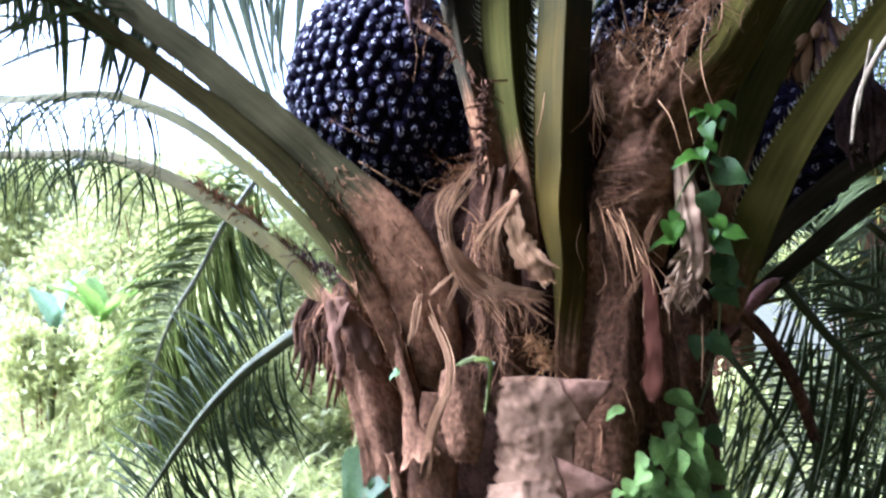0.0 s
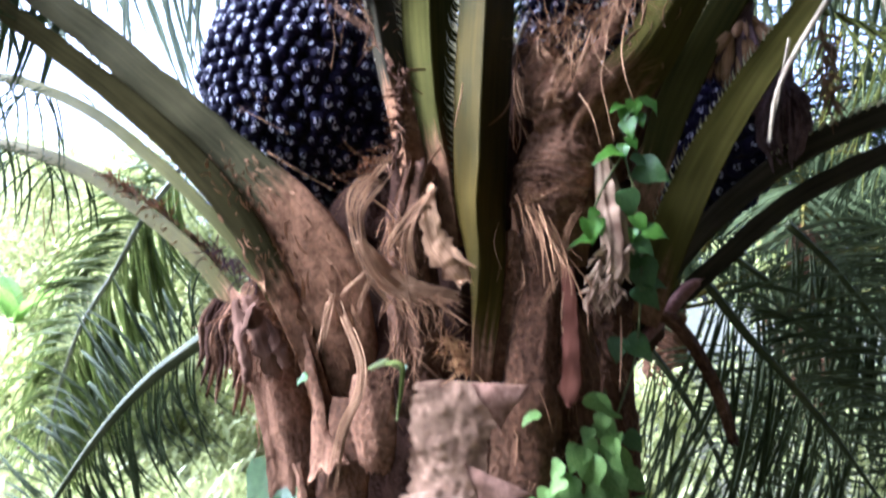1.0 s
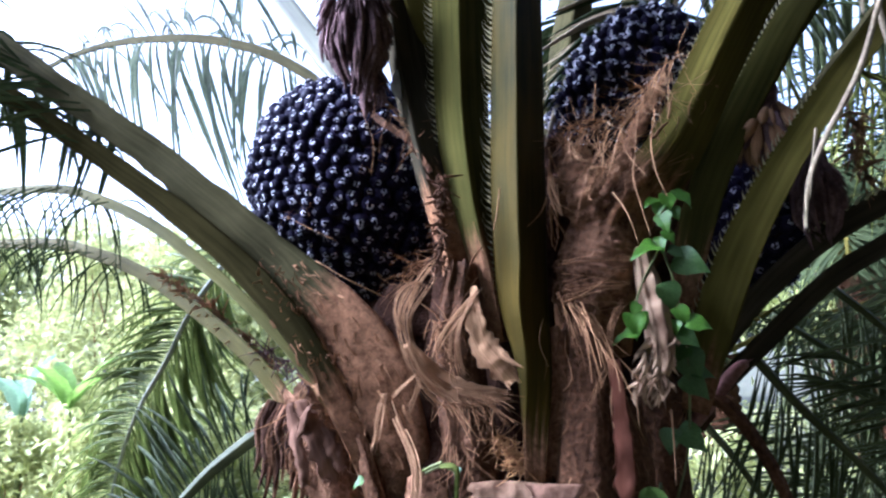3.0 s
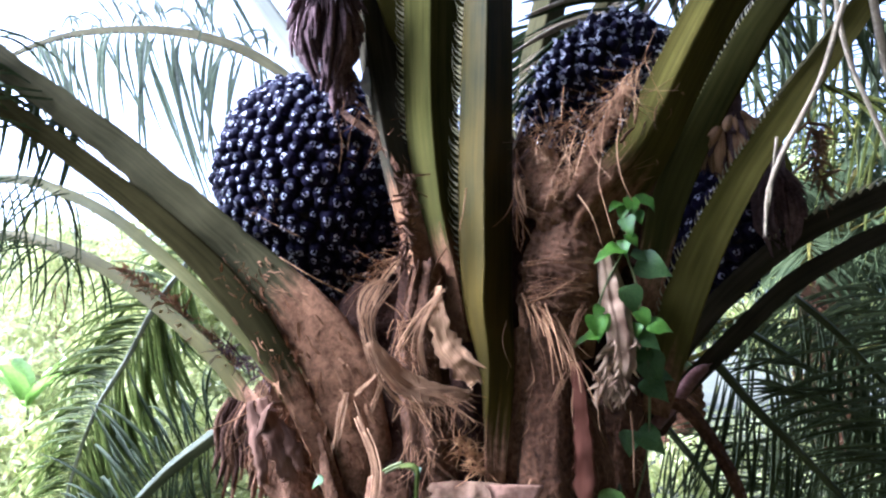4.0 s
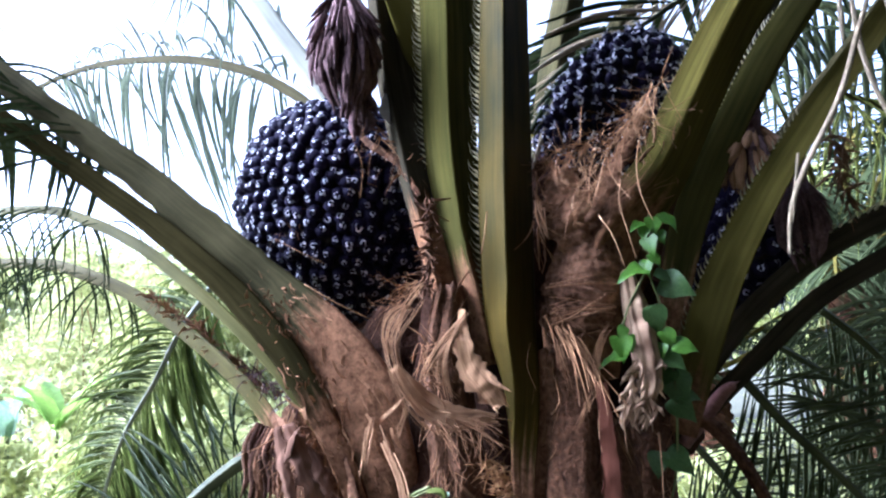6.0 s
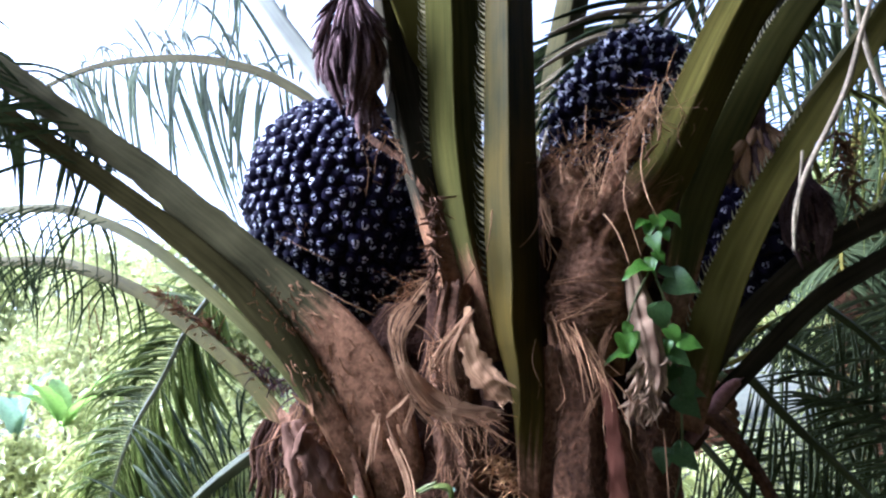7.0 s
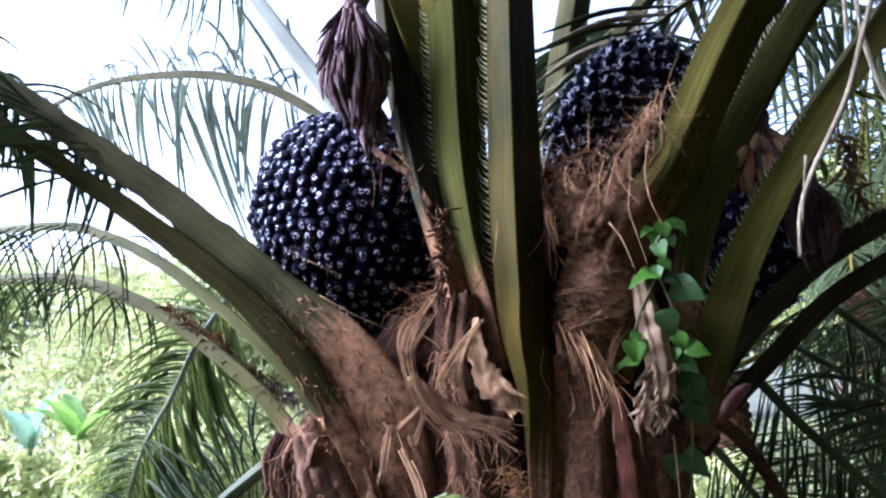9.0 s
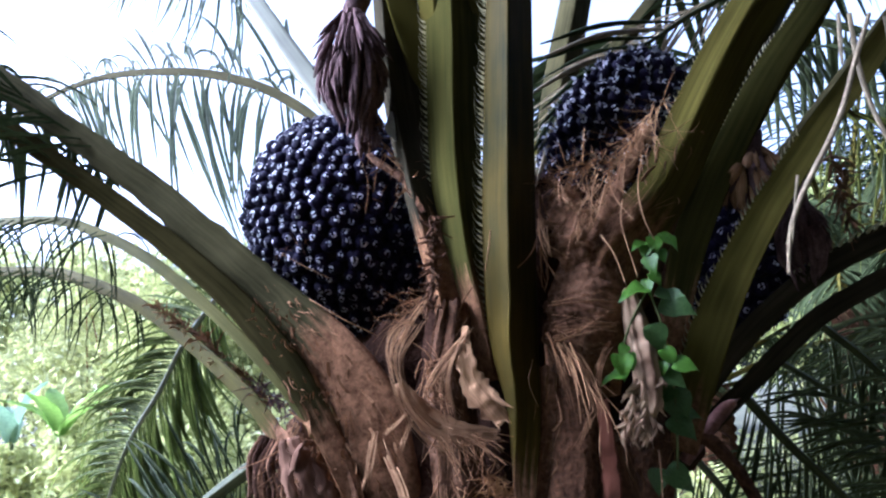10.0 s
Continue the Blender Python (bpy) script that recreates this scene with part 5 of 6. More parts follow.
sheet("torn_flap", bulk([(0.269, 1.118, 1.327), (0.269, 1.108, 1.300), (0.268, 1.112, 1.273), (0.266, 1.122, 1.245)], [0.112, 0.075, 0.035, 0.005], [0] * 4), (0.12, -1, 0.25), M_FLAP, "triangular torn flap hanging from a cut rim", 31, 0.18, 0.003, m=11, n=18, cup=0.10)
sheet("torn_flap", bulk([(0.264, 1.110, 1.157), (0.256, 1.100, 1.138), (0.245, 1.110, 1.113), (0.234, 1.120, 1.091)], [0.135, 0.095, 0.045, 0.006], [0] * 4), (0.12, -1, 0.3), M_FLAP, "folded brown rim of the lower base", 30, 0.18, 0.003, m=11, n=18, cup=0.10)
tuft("fibre_tuft", (0.160, 1.185, 1.406), (0.213, 1.175, 1.342), (0.1, -0.4, 0.2), 0.05, 160, material("orange_fibre", (0.22, 0.10, 0.04), (0.45, 0.26, 0.11), 20, 0.8, 0.2, spec=0.03), "short orange fibre", 63, spread=0.7, curl=0.8)
# shreds that hang from the trunk's edge
for i in range(38):
    u = random.random()
    base = Vector((-0.422, 1.420, 1.489)).lerp(Vector((-0.264, 1.360, 1.443)), u)
    ln = random.uniform(0.12, 0.24)
    k = Vector((random.uniform(-0.04, 0.04), random.uniform(-0.05, 0.01), -ln))
    rows = bulk([tuple(base), tuple(base + k * 0.35 + Vector((-0.012, -0.02, 0))), tuple(base + k * 0.7), tuple(base + k)], [0.012, 0.018, 0.016, 0.004], [0.006] * 4)
    strip("hanging_shred", rows, (random.uniform(-0.6, 0.6), -1, 0), M_BASE if i % 4 == 0 else (M_TRUNK if i % 3 else M_BASE_DARK), "", 100 + i, random.uniform(-1, 1))
M_FLAKE = material("dull_pink_brown_flake", (0.050, 0.025, 0.015), (0.24, 0.135, 0.086), 12, 0.9, 0.8, grain=(60, 6, 1), dist=0.006, spec=0.03)
sheet("torn_flake", bulk([(-0.284, 1.270, 1.493), (-0.243, 1.235, 1.429), (-0.216, 1.225, 1.372), (-0.206, 1.230, 1.321)], [0.028, 0.052, 0.046, 0.03], [0] * 4), (0.6, -1, 0.15), M_FLAKE, "crumpled papery flake on the leaf base", 330, 0.8, 0.006, m=11, n=24, cup=0.3)
sheet("torn_flake", bulk([(-0.242, 1.260, 1.450), (-0.199, 1.235, 1.392), (-0.179, 1.235, 1.344)], [0.012, 0.036, 0.02], [0] * 3), (0.8, -1, 0.15), M_FLAKE, "", 331, 0.8, 0.006, m=11, n=24, cup=0.3)
sheet("torn_flake", bulk([(-0.316, 1.290, 1.484), (-0.299, 1.265, 1.416), (-0.282, 1.260, 1.357), (-0.279, 1.265, 1.309)], [0.02, 0.034, 0.03, 0.016], [0] * 4), (-0.2, -1, 0.15), M_FLAKE, "", 332, 0.8, 0.006, m=11, n=24, cup=0.3)
sheet("torn_flake", bulk([(-0.258, 1.255, 1.484), (-0.262, 1.225, 1.454), (-0.277, 1.225, 1.420)], [0.014, 0.03, 0.008], [0] * 3), (-0.9, -1, 0.15), M_FLAKE, "", 333, 0.8, 0.006, m=11, n=24, cup=0.3)
tuft("fibre_tuft", (-0.349, 1.400, 1.501), (-0.240, 1.330, 1.438), (-0.1, -0.3, -0.8), 0.16, 50, M_FIBRE, "fibre at the trunk's edge", 64, width=0.003)
bundle("dry_strip", bulk([(-0.291, 1.360, 1.547), (-0.315, 1.350, 1.490), (-0.364, 1.370, 1.413)], [0.010, 0.012, 0.006], [0.004] * 3), (-0.2, -1, 0), M_STRIP, "", 34)
# scaly tufts on the old tan stalk, and bristles on the dark one
tuft("scale_tuft", (-1.155, 2.100, 1.939), (-0.749, 1.760, 1.747), (0.1, -0.8, 0.4), 0.055, 110, M_FIBRE, "brown scales along the stalk", 65, width=0.006, spread=0.6)
tuft("scale_tuft", (-0.749, 1.760, 1.747), (-0.416, 1.490, 1.556), (0.1, -0.8, 0.4), 0.05, 110, M_FIBRE, "", 66, width=0.005, spread=0.6)
tuft("scale_tuft", (-0.521, 1.550, 1.633), (-0.291, 1.360, 1.540), (0.1, -0.3, -0.6), 0.08, 60, M_SPATHE, "", 67, width=0.004, spread=0.6)
for i in range(60):
    u, w = random.random(), random.random()
    p = Vector((-0.363, 1.285, 1.789)).lerp(Vector((-0.212, 1.255, 1.565)), u) + Vector((random.uniform(-0.04, 0.05), random.uniform(0, 0.02), 0))
    d = Vector((random.uniform(-0.5, 0.5), -0.5, random.uniform(-0.2, 1))) * random.uniform(0.012, 0.03)
    strip("bristle", bulk([tuple(p), tuple(p + d * 0.6), tuple(p + d)], [0.003, 0.003, 0.001], [0.002] * 3), (0, -1, 0), M_FIBRE, "", 200 + i, kind="thread", n=4, jag=0)

# ---------------- dried flower clumps ----------------


def dried_clump(centre, radii, count, width, label, seed, mat=M_SPATHE, pale=None, flare=0.25):
    """An egg-shaped head of finger-like dry spikelets that hang close together; each finger is a part."""
    rng = np.random.default_rng(seed)
    c, r = np.array(centre), np.array(radii)
    rows = [(*(c + np.array([0.02, 0.05, r[2] * 1.5])), 0.045, 0.03), (*(c + np.array([0, 0.02, r[2]])), 0.06, 0.04), (*c, r[0] * 1.1, r[0] * 0.45), (*(c - np.array([0, 0, r[2] * 0.8])), r[0] * 0.5, r[0] * 0.2)]
    v, f, run, _ = sweep(rows, (0, -1, 0), "round", 12, 0.006, seed=seed)
    ob = thing("dried_flower_clump", None, label, "dried flower", "dry clumps in the palm")
    link("stalk", v, f, mat, ob, run=run)
    for i in range(count):
        a = rng.uniform(0, 2 * math.pi)
        h = rng.uniform(-0.55, 1.0)
        e = math.sqrt(max(0.05, 1 - h * h * 0.9))
        out = np.array([math.cos(a), math.sin(a), 0])
        ln = r[2] * rng.uniform(0.5, 1.0)
        w = width * rng.uniform(0.7, 1.3)
        bow = rng.normal(0, 0.10, 3) * r[0]
        pts = []
        for u in (0.0, 0.3, 0.65, 1.0):
            z = h * r[2] - u * ln
            k = math.sqrt(max(0.04, 1 - min(0.95, (z / r[2]) ** 2 * 0.8))) if z > -r[2] else 0.3
            swell = e * 0.75 * (1 - u) + k * u + flare * 0.5 * u * u
            pts.append(c + out * r * np.array([1, 1, 0]) * swell + np.array([0, 0, z]) + bow * u * (1.6 - u))
        strip("finger", bulk([tuple(q) for q in pts], [w * 0.8, w, w, w * 0.35], [w * 0.4, w * 0.5, w * 0.5, w * 0.15]), (out[0], out[1] - 0.3, 0), (pale if pale and rng.random() < 0.75 else mat), "", seed * 50 + i, kind="round", n=8, parent=ob)
    return ob


dried_clump((-0.127, 1.27, 2.395), (0.082, 0.06, 0.135), 190, 0.0125, "dried purple-brown flower clump with drooping fingers", 7)
dried_clump((-0.103, 1.3, 2.239), (0.038, 0.03, 0.060), 26, 0.014, "ragged dry bract above the bunch", 8, flare=0.5)
dried_clump((0.799, 1.34, 2.025), (0.062, 0.05, 0.075), 70, 0.018, "dry brown bracts with pale tips", 9, pale=M_STRIP, flare=0.6)
dried_clump((0.91, 1.42, 1.9), (0.055, 0.05, 0.085), 120, 0.010, "dark dry flower clump in shade", 10, flare=0.1)
tuft("fibre_tuft", (-0.158, 1.360, 2.315), (0.019, 1.300, 2.047), (0.3, -0.3, -0.5), 0.09, 60, M_FIBRE, "dry fibre over the bunch", 68, width=0.003)
sheet("dry_bract", bulk([(-0.134, 1.370, 2.205), (-0.084, 1.340, 2.146), (-0.022, 1.310, 2.095), (0.040, 1.250, 1.991)], [0.012, 0.02, 0.02, 0.012], [0.005] * 4), (0, -1, 0.3), M_BASE_DARK, "dry stalk bract", 35)
sheet("dry_bract", bulk([(-0.038, 1.340, 2.287), (-0.046, 1.320, 2.235), (-0.038, 1.330, 2.203)], [0.008, 0.03, 0.008], [0.005] * 3), (0, -1, 0.3), material("bleached_bract", (0.35, 0.33, 0.32), (0.62, 0.60, 0.58), 15, 0.7, 0.3), "bleached scrap of bract", 36)
# fruiting debris hanging by the shady frond
tuft("fibre_tuft", (1.012, 1.420, 2.090), (1.024, 1.440, 1.916), (0.1, -0.3, -0.7), 0.06, 60, M_FIBRE, "brown debris hanging on the frond", 69, width=0.007, spread=0.6)

# dead broken stalk with frayed end
v, f, run, c = sweep(bulk([(0.477, 1.220, 1.768), (0.484, 1.200, 1.695), (0.491, 1.185, 1.625), (0.493, 1.180, 1.558), (0.485, 1.185, 1.509)], [0.03, 0.048, 0.05, 0.05, 0.03], [0.02, 0.028, 0.03, 0.028, 0.015]), (0.2, -1, 0), "slab", 40, 0.012, seed=90, jag=0.02)
dead = link("dead_stalk", v, f, M_WOOD, palm, "broken dead stalk, pale and frayed", run=run)
for i in range(80):
    u = random.random()
    p = Vector((0.493, 1.165, 1.591)).lerp(Vector((0.469, 1.175, 1.494)), u) + Vector((random.uniform(-0.028, 0.028), random.uniform(-0.012, 0.01), 0))
    d = Vector((random.uniform(-0.03, 0.015), random.uniform(-0.015, 0.0), -random.uniform(0.012, 0.045)))
    strip("splinter", bulk([tuple(p), tuple(p + d * 0.5 + Vector((random.uniform(-0.008, 0.008), -0.006, 0))), tuple(p + d)], [0.008, 0.010, 0.003], [0.005, 0.005, 0.001]), (random.uniform(-0.8, 0.8), -1, 0), M_WOOD, "", 300 + i, n=6, parent=dead)
# dry stem that hangs from the low frond
strip("dead_frond_stem", bulk([(0.599, 1.470, 1.434), (0.649, 1.460, 1.442), (0.706, 1.460, 1.376), (0.757, 1.460, 1.269), (0.788, 1.460, 1.159)], [0.03, 0.034, 0.032, 0.03, 0.025], [0.014] * 5), (-0.2, -1, 0.3), M_BASE_DARK, "dry brown hanging frond stem", 91, 0.2, kind="keel", n=26)
strip("dead_frond_stem", bulk([(0.597, 1.480, 1.390), (0.645, 1.470, 1.448), (0.697, 1.450, 1.511), (0.730, 1.450, 1.523)], [0.03, 0.035, 0.03, 0.01], [0.02] * 4), (-0.2, -1, 0.3), material("dark_dry_stem", (0.09, 0.04, 0.035), (0.22, 0.12, 0.10), 12, 0.8, 0.5, spec=0.03), "dry reddish sheath", 92, 0.2)
# thin dark and dry blades before the sky at the crown's heart
frond(palm, bulk([(1.031, 1.660, 2.716), (0.814, 1.640, 2.623), (0.663, 1.620, 2.533), (0.497, 1.600, 2.430), (0.363, 1.580, 2.284)], [0.02, 0.018, 0.015, 0.010, 0.006], [0.01, 0.01, 0.008, 0.006, 0.004]),
      (0, -1, 0.2), M_RACHIS, "young frond with dark and dry blades", leaf_from=0.08, gap=0.035, length=0.28, pieces=True, leaf_mat=M_LEAFLET_DRY, seed=43, drop=0.2, droop=(0, 1), lean=1.15, leaf_up=(0, -1, 0.2), stack=0.2)

for i, (c, r, seed) in enumerate((((-0.225, 1.400, 2.021), 0.16, 71), ((0.501, 1.420, 2.194), 0.10, 72))):
    tuft("fibre_tuft", (c[0] - r, c[1], c[2] - r * 0.6), (c[0] + r, c[1], c[2] + r * 0.6), (0.1, -0.3, 0.1), 0.05, 26, M_FIBRE, "loose dry threads on the bunch", seed, width=0.0014, spread=1.0)

for i in range(11):
    u = i / 10
    a = Vector((0.715, 1.560, 2.552)).lerp(Vector((0.421, 1.560, 2.360)), u)
    b = Vector((0.338, 1.500, 2.509)).lerp(Vector((0.305, 1.500, 2.118)), u) + Vector((random.uniform(-0.02, 0.02), 0, random.uniform(-0.02, 0.02)))
    mid = (a + b) / 2 + Vector((0, -0.01, 0.02))
    strip("leaflet", bulk([tuple(a), tuple(mid), tuple(b)], [0.010, 0.022, 0.006], [0.003, 0.006, 0.002]), (0.2, -0.8, 0.5), M_LEAFLET_DRY if i % 3 == 1 else M_LEAFLET, "", 500 + i, random.uniform(-0.5, 0.5), n=14)

# ---------------- climbing vine ----------------
LEAF_OUT = [(0, 0.06), (0.16, -0.05), (0.34, -0.02), (0.46, 0.14), (0.47, 0.32), (0.38, 0.54), (0.22, 0.78), (0.07, 0.96), (0, 1.06)]


def vine_leaf_mesh(mat, cup):
    me = bpy.data.meshes.new("vine_leaf")
    v, f = [], []
    n = len(LEAF_OUT)
    for i, (x, y) in enumerate(LEAF_OUT):
        bend = -0.38 * y * y
        v.append((0, y, bend))
        v.append((x * 0.5, y, bend + cup * x * 0.45))
        v.append((-x * 0.5, y, bend + cup * x * 0.45))
        v.append((x, y, bend + cup * x * 0.55 + 0.07 * math.sin(y * 9)))
        v.append((-x, y, bend + cup * x * 0.55 - 0.07 * math.sin(y * 8)))
    for i in range(n - 1):
        a, b = 5 * i, 5 * i + 5
        f += [(a, a + 1, b + 1, b), (a + 1, a + 3, b + 3, b + 1), (a + 2, a, b, b + 2), (a + 4, a + 2, b + 2, b + 4)]
    me.from_pydata(v, [], f)
    me.materials.append(mat)
    me.polygons.foreach_set("use_smooth", [True] * len(f))
    return me


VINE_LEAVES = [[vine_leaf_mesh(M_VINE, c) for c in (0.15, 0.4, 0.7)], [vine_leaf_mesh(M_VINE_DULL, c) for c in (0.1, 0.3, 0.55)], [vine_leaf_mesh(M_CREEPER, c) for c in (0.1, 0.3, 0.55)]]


def vine(label, stems, leaves, seed, face=None):
    rng = np.random.default_rng(seed)
    ob = thing("climbing_vine", None, label, "vine", "vines on the palm")
    for i, pts in enumerate(stems):
        strip("stem", bulk(pts, [0.005] * len(pts), [0.003] * len(pts)), (0, -1, 0), M_VINESTEM, "", 400 + i, kind="round", n=20, jag=0, parent=ob)
    for p, size, dull, turn in leaves:
        # blades face the open air before the trunk, tips down or outward
        turn += rng.normal(0, 18)
        tip = Vector((math.sin(radians(turn)), -0.40 + rng.normal(0, 0.25), -math.cos(radians(turn)))).normalized()
        nrm = Vector((rng.normal(-0.25, 0.4), -0.75, 0.6 + rng.normal(0, 0.4)))
        if face:
            nrm = Vector(face)
        x = tip.cross(nrm).normalized()
        nrm = x.cross(tip)
        m = Matrix((x, tip, nrm)).transposed().to_4x4()
        size *= rng.uniform(0.85, 1.15)
        part_of("leaf", VINE_LEAVES[dull][int(rng.integers(0, 3))], ob, Matrix.Translation(Vector(p) - tip * size * 0.4) @ m @ Matrix.Diagonal((size * 1.0, size * 0.98, size * 0.98, 1)))
    return ob


vine("small-leaved green vine climbing a brown leaf base",
     [[(0.530, 1.190, 1.883), (0.527, 1.185, 1.829), (0.514, 1.180, 1.771), (0.526, 1.170, 1.712), (0.534, 1.170, 1.644), (0.543, 1.190, 1.578), (0.546, 1.230, 1.466), (0.536, 1.260, 1.353), (0.500, 1.270, 1.242)], [(0.514, 1.180, 1.771), (0.467, 1.170, 1.692), (0.441, 1.160, 1.626)]],
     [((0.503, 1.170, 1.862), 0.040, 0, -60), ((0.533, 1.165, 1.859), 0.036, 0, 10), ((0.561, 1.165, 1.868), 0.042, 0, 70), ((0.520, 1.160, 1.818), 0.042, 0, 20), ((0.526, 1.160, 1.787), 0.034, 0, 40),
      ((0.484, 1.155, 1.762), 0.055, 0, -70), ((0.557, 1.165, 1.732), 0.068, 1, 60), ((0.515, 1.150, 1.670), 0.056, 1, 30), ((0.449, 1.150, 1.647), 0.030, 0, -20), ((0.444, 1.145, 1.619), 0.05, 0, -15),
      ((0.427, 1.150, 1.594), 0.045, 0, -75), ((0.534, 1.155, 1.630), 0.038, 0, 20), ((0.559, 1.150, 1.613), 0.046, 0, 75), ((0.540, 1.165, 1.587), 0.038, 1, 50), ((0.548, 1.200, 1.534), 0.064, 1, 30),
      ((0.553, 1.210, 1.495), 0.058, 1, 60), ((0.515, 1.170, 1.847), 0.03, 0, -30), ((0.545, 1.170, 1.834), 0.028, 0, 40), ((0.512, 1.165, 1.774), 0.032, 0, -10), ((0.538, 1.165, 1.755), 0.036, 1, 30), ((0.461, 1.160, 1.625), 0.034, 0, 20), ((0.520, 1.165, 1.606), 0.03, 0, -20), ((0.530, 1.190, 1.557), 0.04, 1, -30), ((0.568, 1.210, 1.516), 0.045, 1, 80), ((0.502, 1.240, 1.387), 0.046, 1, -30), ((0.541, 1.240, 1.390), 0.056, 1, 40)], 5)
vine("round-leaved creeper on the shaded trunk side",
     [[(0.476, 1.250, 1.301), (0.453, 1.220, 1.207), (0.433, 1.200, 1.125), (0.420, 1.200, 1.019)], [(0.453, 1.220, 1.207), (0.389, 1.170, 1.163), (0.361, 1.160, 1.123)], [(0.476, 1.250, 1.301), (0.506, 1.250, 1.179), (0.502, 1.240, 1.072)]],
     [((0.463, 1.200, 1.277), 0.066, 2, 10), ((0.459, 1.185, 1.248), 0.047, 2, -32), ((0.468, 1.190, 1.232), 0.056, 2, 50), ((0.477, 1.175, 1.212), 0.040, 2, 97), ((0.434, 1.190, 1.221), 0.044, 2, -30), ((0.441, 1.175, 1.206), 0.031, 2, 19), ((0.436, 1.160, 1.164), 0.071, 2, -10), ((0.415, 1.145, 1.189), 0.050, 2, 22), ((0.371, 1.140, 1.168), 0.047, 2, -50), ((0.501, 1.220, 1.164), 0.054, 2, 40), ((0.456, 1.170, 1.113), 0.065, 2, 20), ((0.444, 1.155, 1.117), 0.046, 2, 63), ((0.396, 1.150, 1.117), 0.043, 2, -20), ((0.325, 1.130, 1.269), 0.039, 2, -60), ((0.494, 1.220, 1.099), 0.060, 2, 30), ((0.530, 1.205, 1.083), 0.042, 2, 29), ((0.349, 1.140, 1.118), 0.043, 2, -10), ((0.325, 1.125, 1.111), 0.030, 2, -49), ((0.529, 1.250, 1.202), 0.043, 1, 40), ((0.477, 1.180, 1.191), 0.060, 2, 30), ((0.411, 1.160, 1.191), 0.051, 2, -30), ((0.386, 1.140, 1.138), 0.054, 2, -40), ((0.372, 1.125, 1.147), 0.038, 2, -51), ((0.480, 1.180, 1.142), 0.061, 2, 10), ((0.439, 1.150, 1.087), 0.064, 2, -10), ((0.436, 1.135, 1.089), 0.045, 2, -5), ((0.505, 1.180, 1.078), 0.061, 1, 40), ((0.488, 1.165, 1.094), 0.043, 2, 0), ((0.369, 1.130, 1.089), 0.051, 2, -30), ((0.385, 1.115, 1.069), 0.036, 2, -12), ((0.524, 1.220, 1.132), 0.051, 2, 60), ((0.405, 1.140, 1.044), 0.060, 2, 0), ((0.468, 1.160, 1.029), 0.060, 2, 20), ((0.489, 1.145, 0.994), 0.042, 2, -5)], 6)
vine("broad pale creeper leaf at the trunk's open side", [[(-0.215, 1.320, 1.162), (-0.220, 1.300, 1.082), (-0.230, 1.300, 0.963)]], [((-0.228, 1.27, 1.08), 0.155, 1, -8), ((-0.168, 1.260, 1.054), 0.07, 1, 20)], 217, face=(-0.3, -1, 0.25))
vine("tiny sprout growing in the leaf bases", [[(0.068, 1.160, 1.250), (0.075, 1.150, 1.300), (0.080, 1.150, 1.343)], [(0.080, 1.150, 1.348), (0.052, 1.140, 1.360), (0.019, 1.140, 1.349)]], [((0.081, 1.140, 1.349), 0.022, 1, 10), ((-0.134, 1.200, 1.325), 0.03, 0, -50)], 8)

sprout = vine("folded pale grass blade beside the cut bases", [[(0.004, 1.190, 1.345), (0.032, 1.150, 1.361), (0.054, 1.140, 1.369)]], [], 9)
sheet("blade", bulk([(0.006, 1.180, 1.348), (0.048, 1.140, 1.362), (0.082, 1.125, 1.361), (0.083, 1.120, 1.323), (0.076, 1.125, 1.269)], [0.004, 0.009, 0.010, 0.009, 0.003], [0] * 5), (0.1, -0.8, 0.5), material("grass_blade", (0.045, 0.062, 0.010), (0.12, 0.14, 0.028), 12, 0.6, 0.2, fine=70, spec=0.05, spread=0.3), "", 119, 0.1, 0.001, m=5, n=22, cup=0.3, parent=sprout)

# ---------------- neighbouring palms ----------------


def palm_kit(seed, reach, droop):
    """One frond in its own axes, heading +x, as a mesh with a leaflet mesh."""
    rng = np.random.default_rng(seed)
    rows = extend([(0, 0, 0, 0.12, 0.05), (0.18, 0, 0.28, 0.10, 0.05), (0.38, 0, 0.62, 0.08, 0.05)], (1, 0), reach, 0.42)
    v, f, run, curve = sweep(rows, (1, 0, -0.6), "keel", 26, 0, seed=seed)
    heap = Heap()
    cur, s, t, side, o = curve
    x = 0.9
    while x < s[-1]:
        u = (x - 0.9) / (s[-1] - 0.9)
        i = min(len(s) - 2, int(np.searchsorted(s, x)))
        for q in (-1, 1):
            ln = 0.75 * (0.4 + 0.6 * math.sin(math.pi * min(1, 0.2 + 0.75 * u))) * rng.uniform(0.8, 1.2)
            d = np.array([0, q, 0]) * 0.75 + t[i] * 0.6 + np.array([0, 0, -0.45]) + rng.normal(0, 0.16, 3)
            d /= np.linalg.norm(d)
            yy = np.cross((0, 0, 1.0), d)
            yy /= np.linalg.norm(yy)
            zz = np.cross(d, yy)
            sv, sf = LEAF_SHAPES[int(rng.integers(1, 5))]
            heap.add(cur[i, :3] + ln * (sv[:, :1] * d + sv[:, 1:2] * yy + sv[:, 2:] * zz), sf)
        x += 0.042 * rng.uniform(0.8, 1.2)
    lv = np.concatenate(heap.v)
    return (v, f, run), (lv, heap.f)


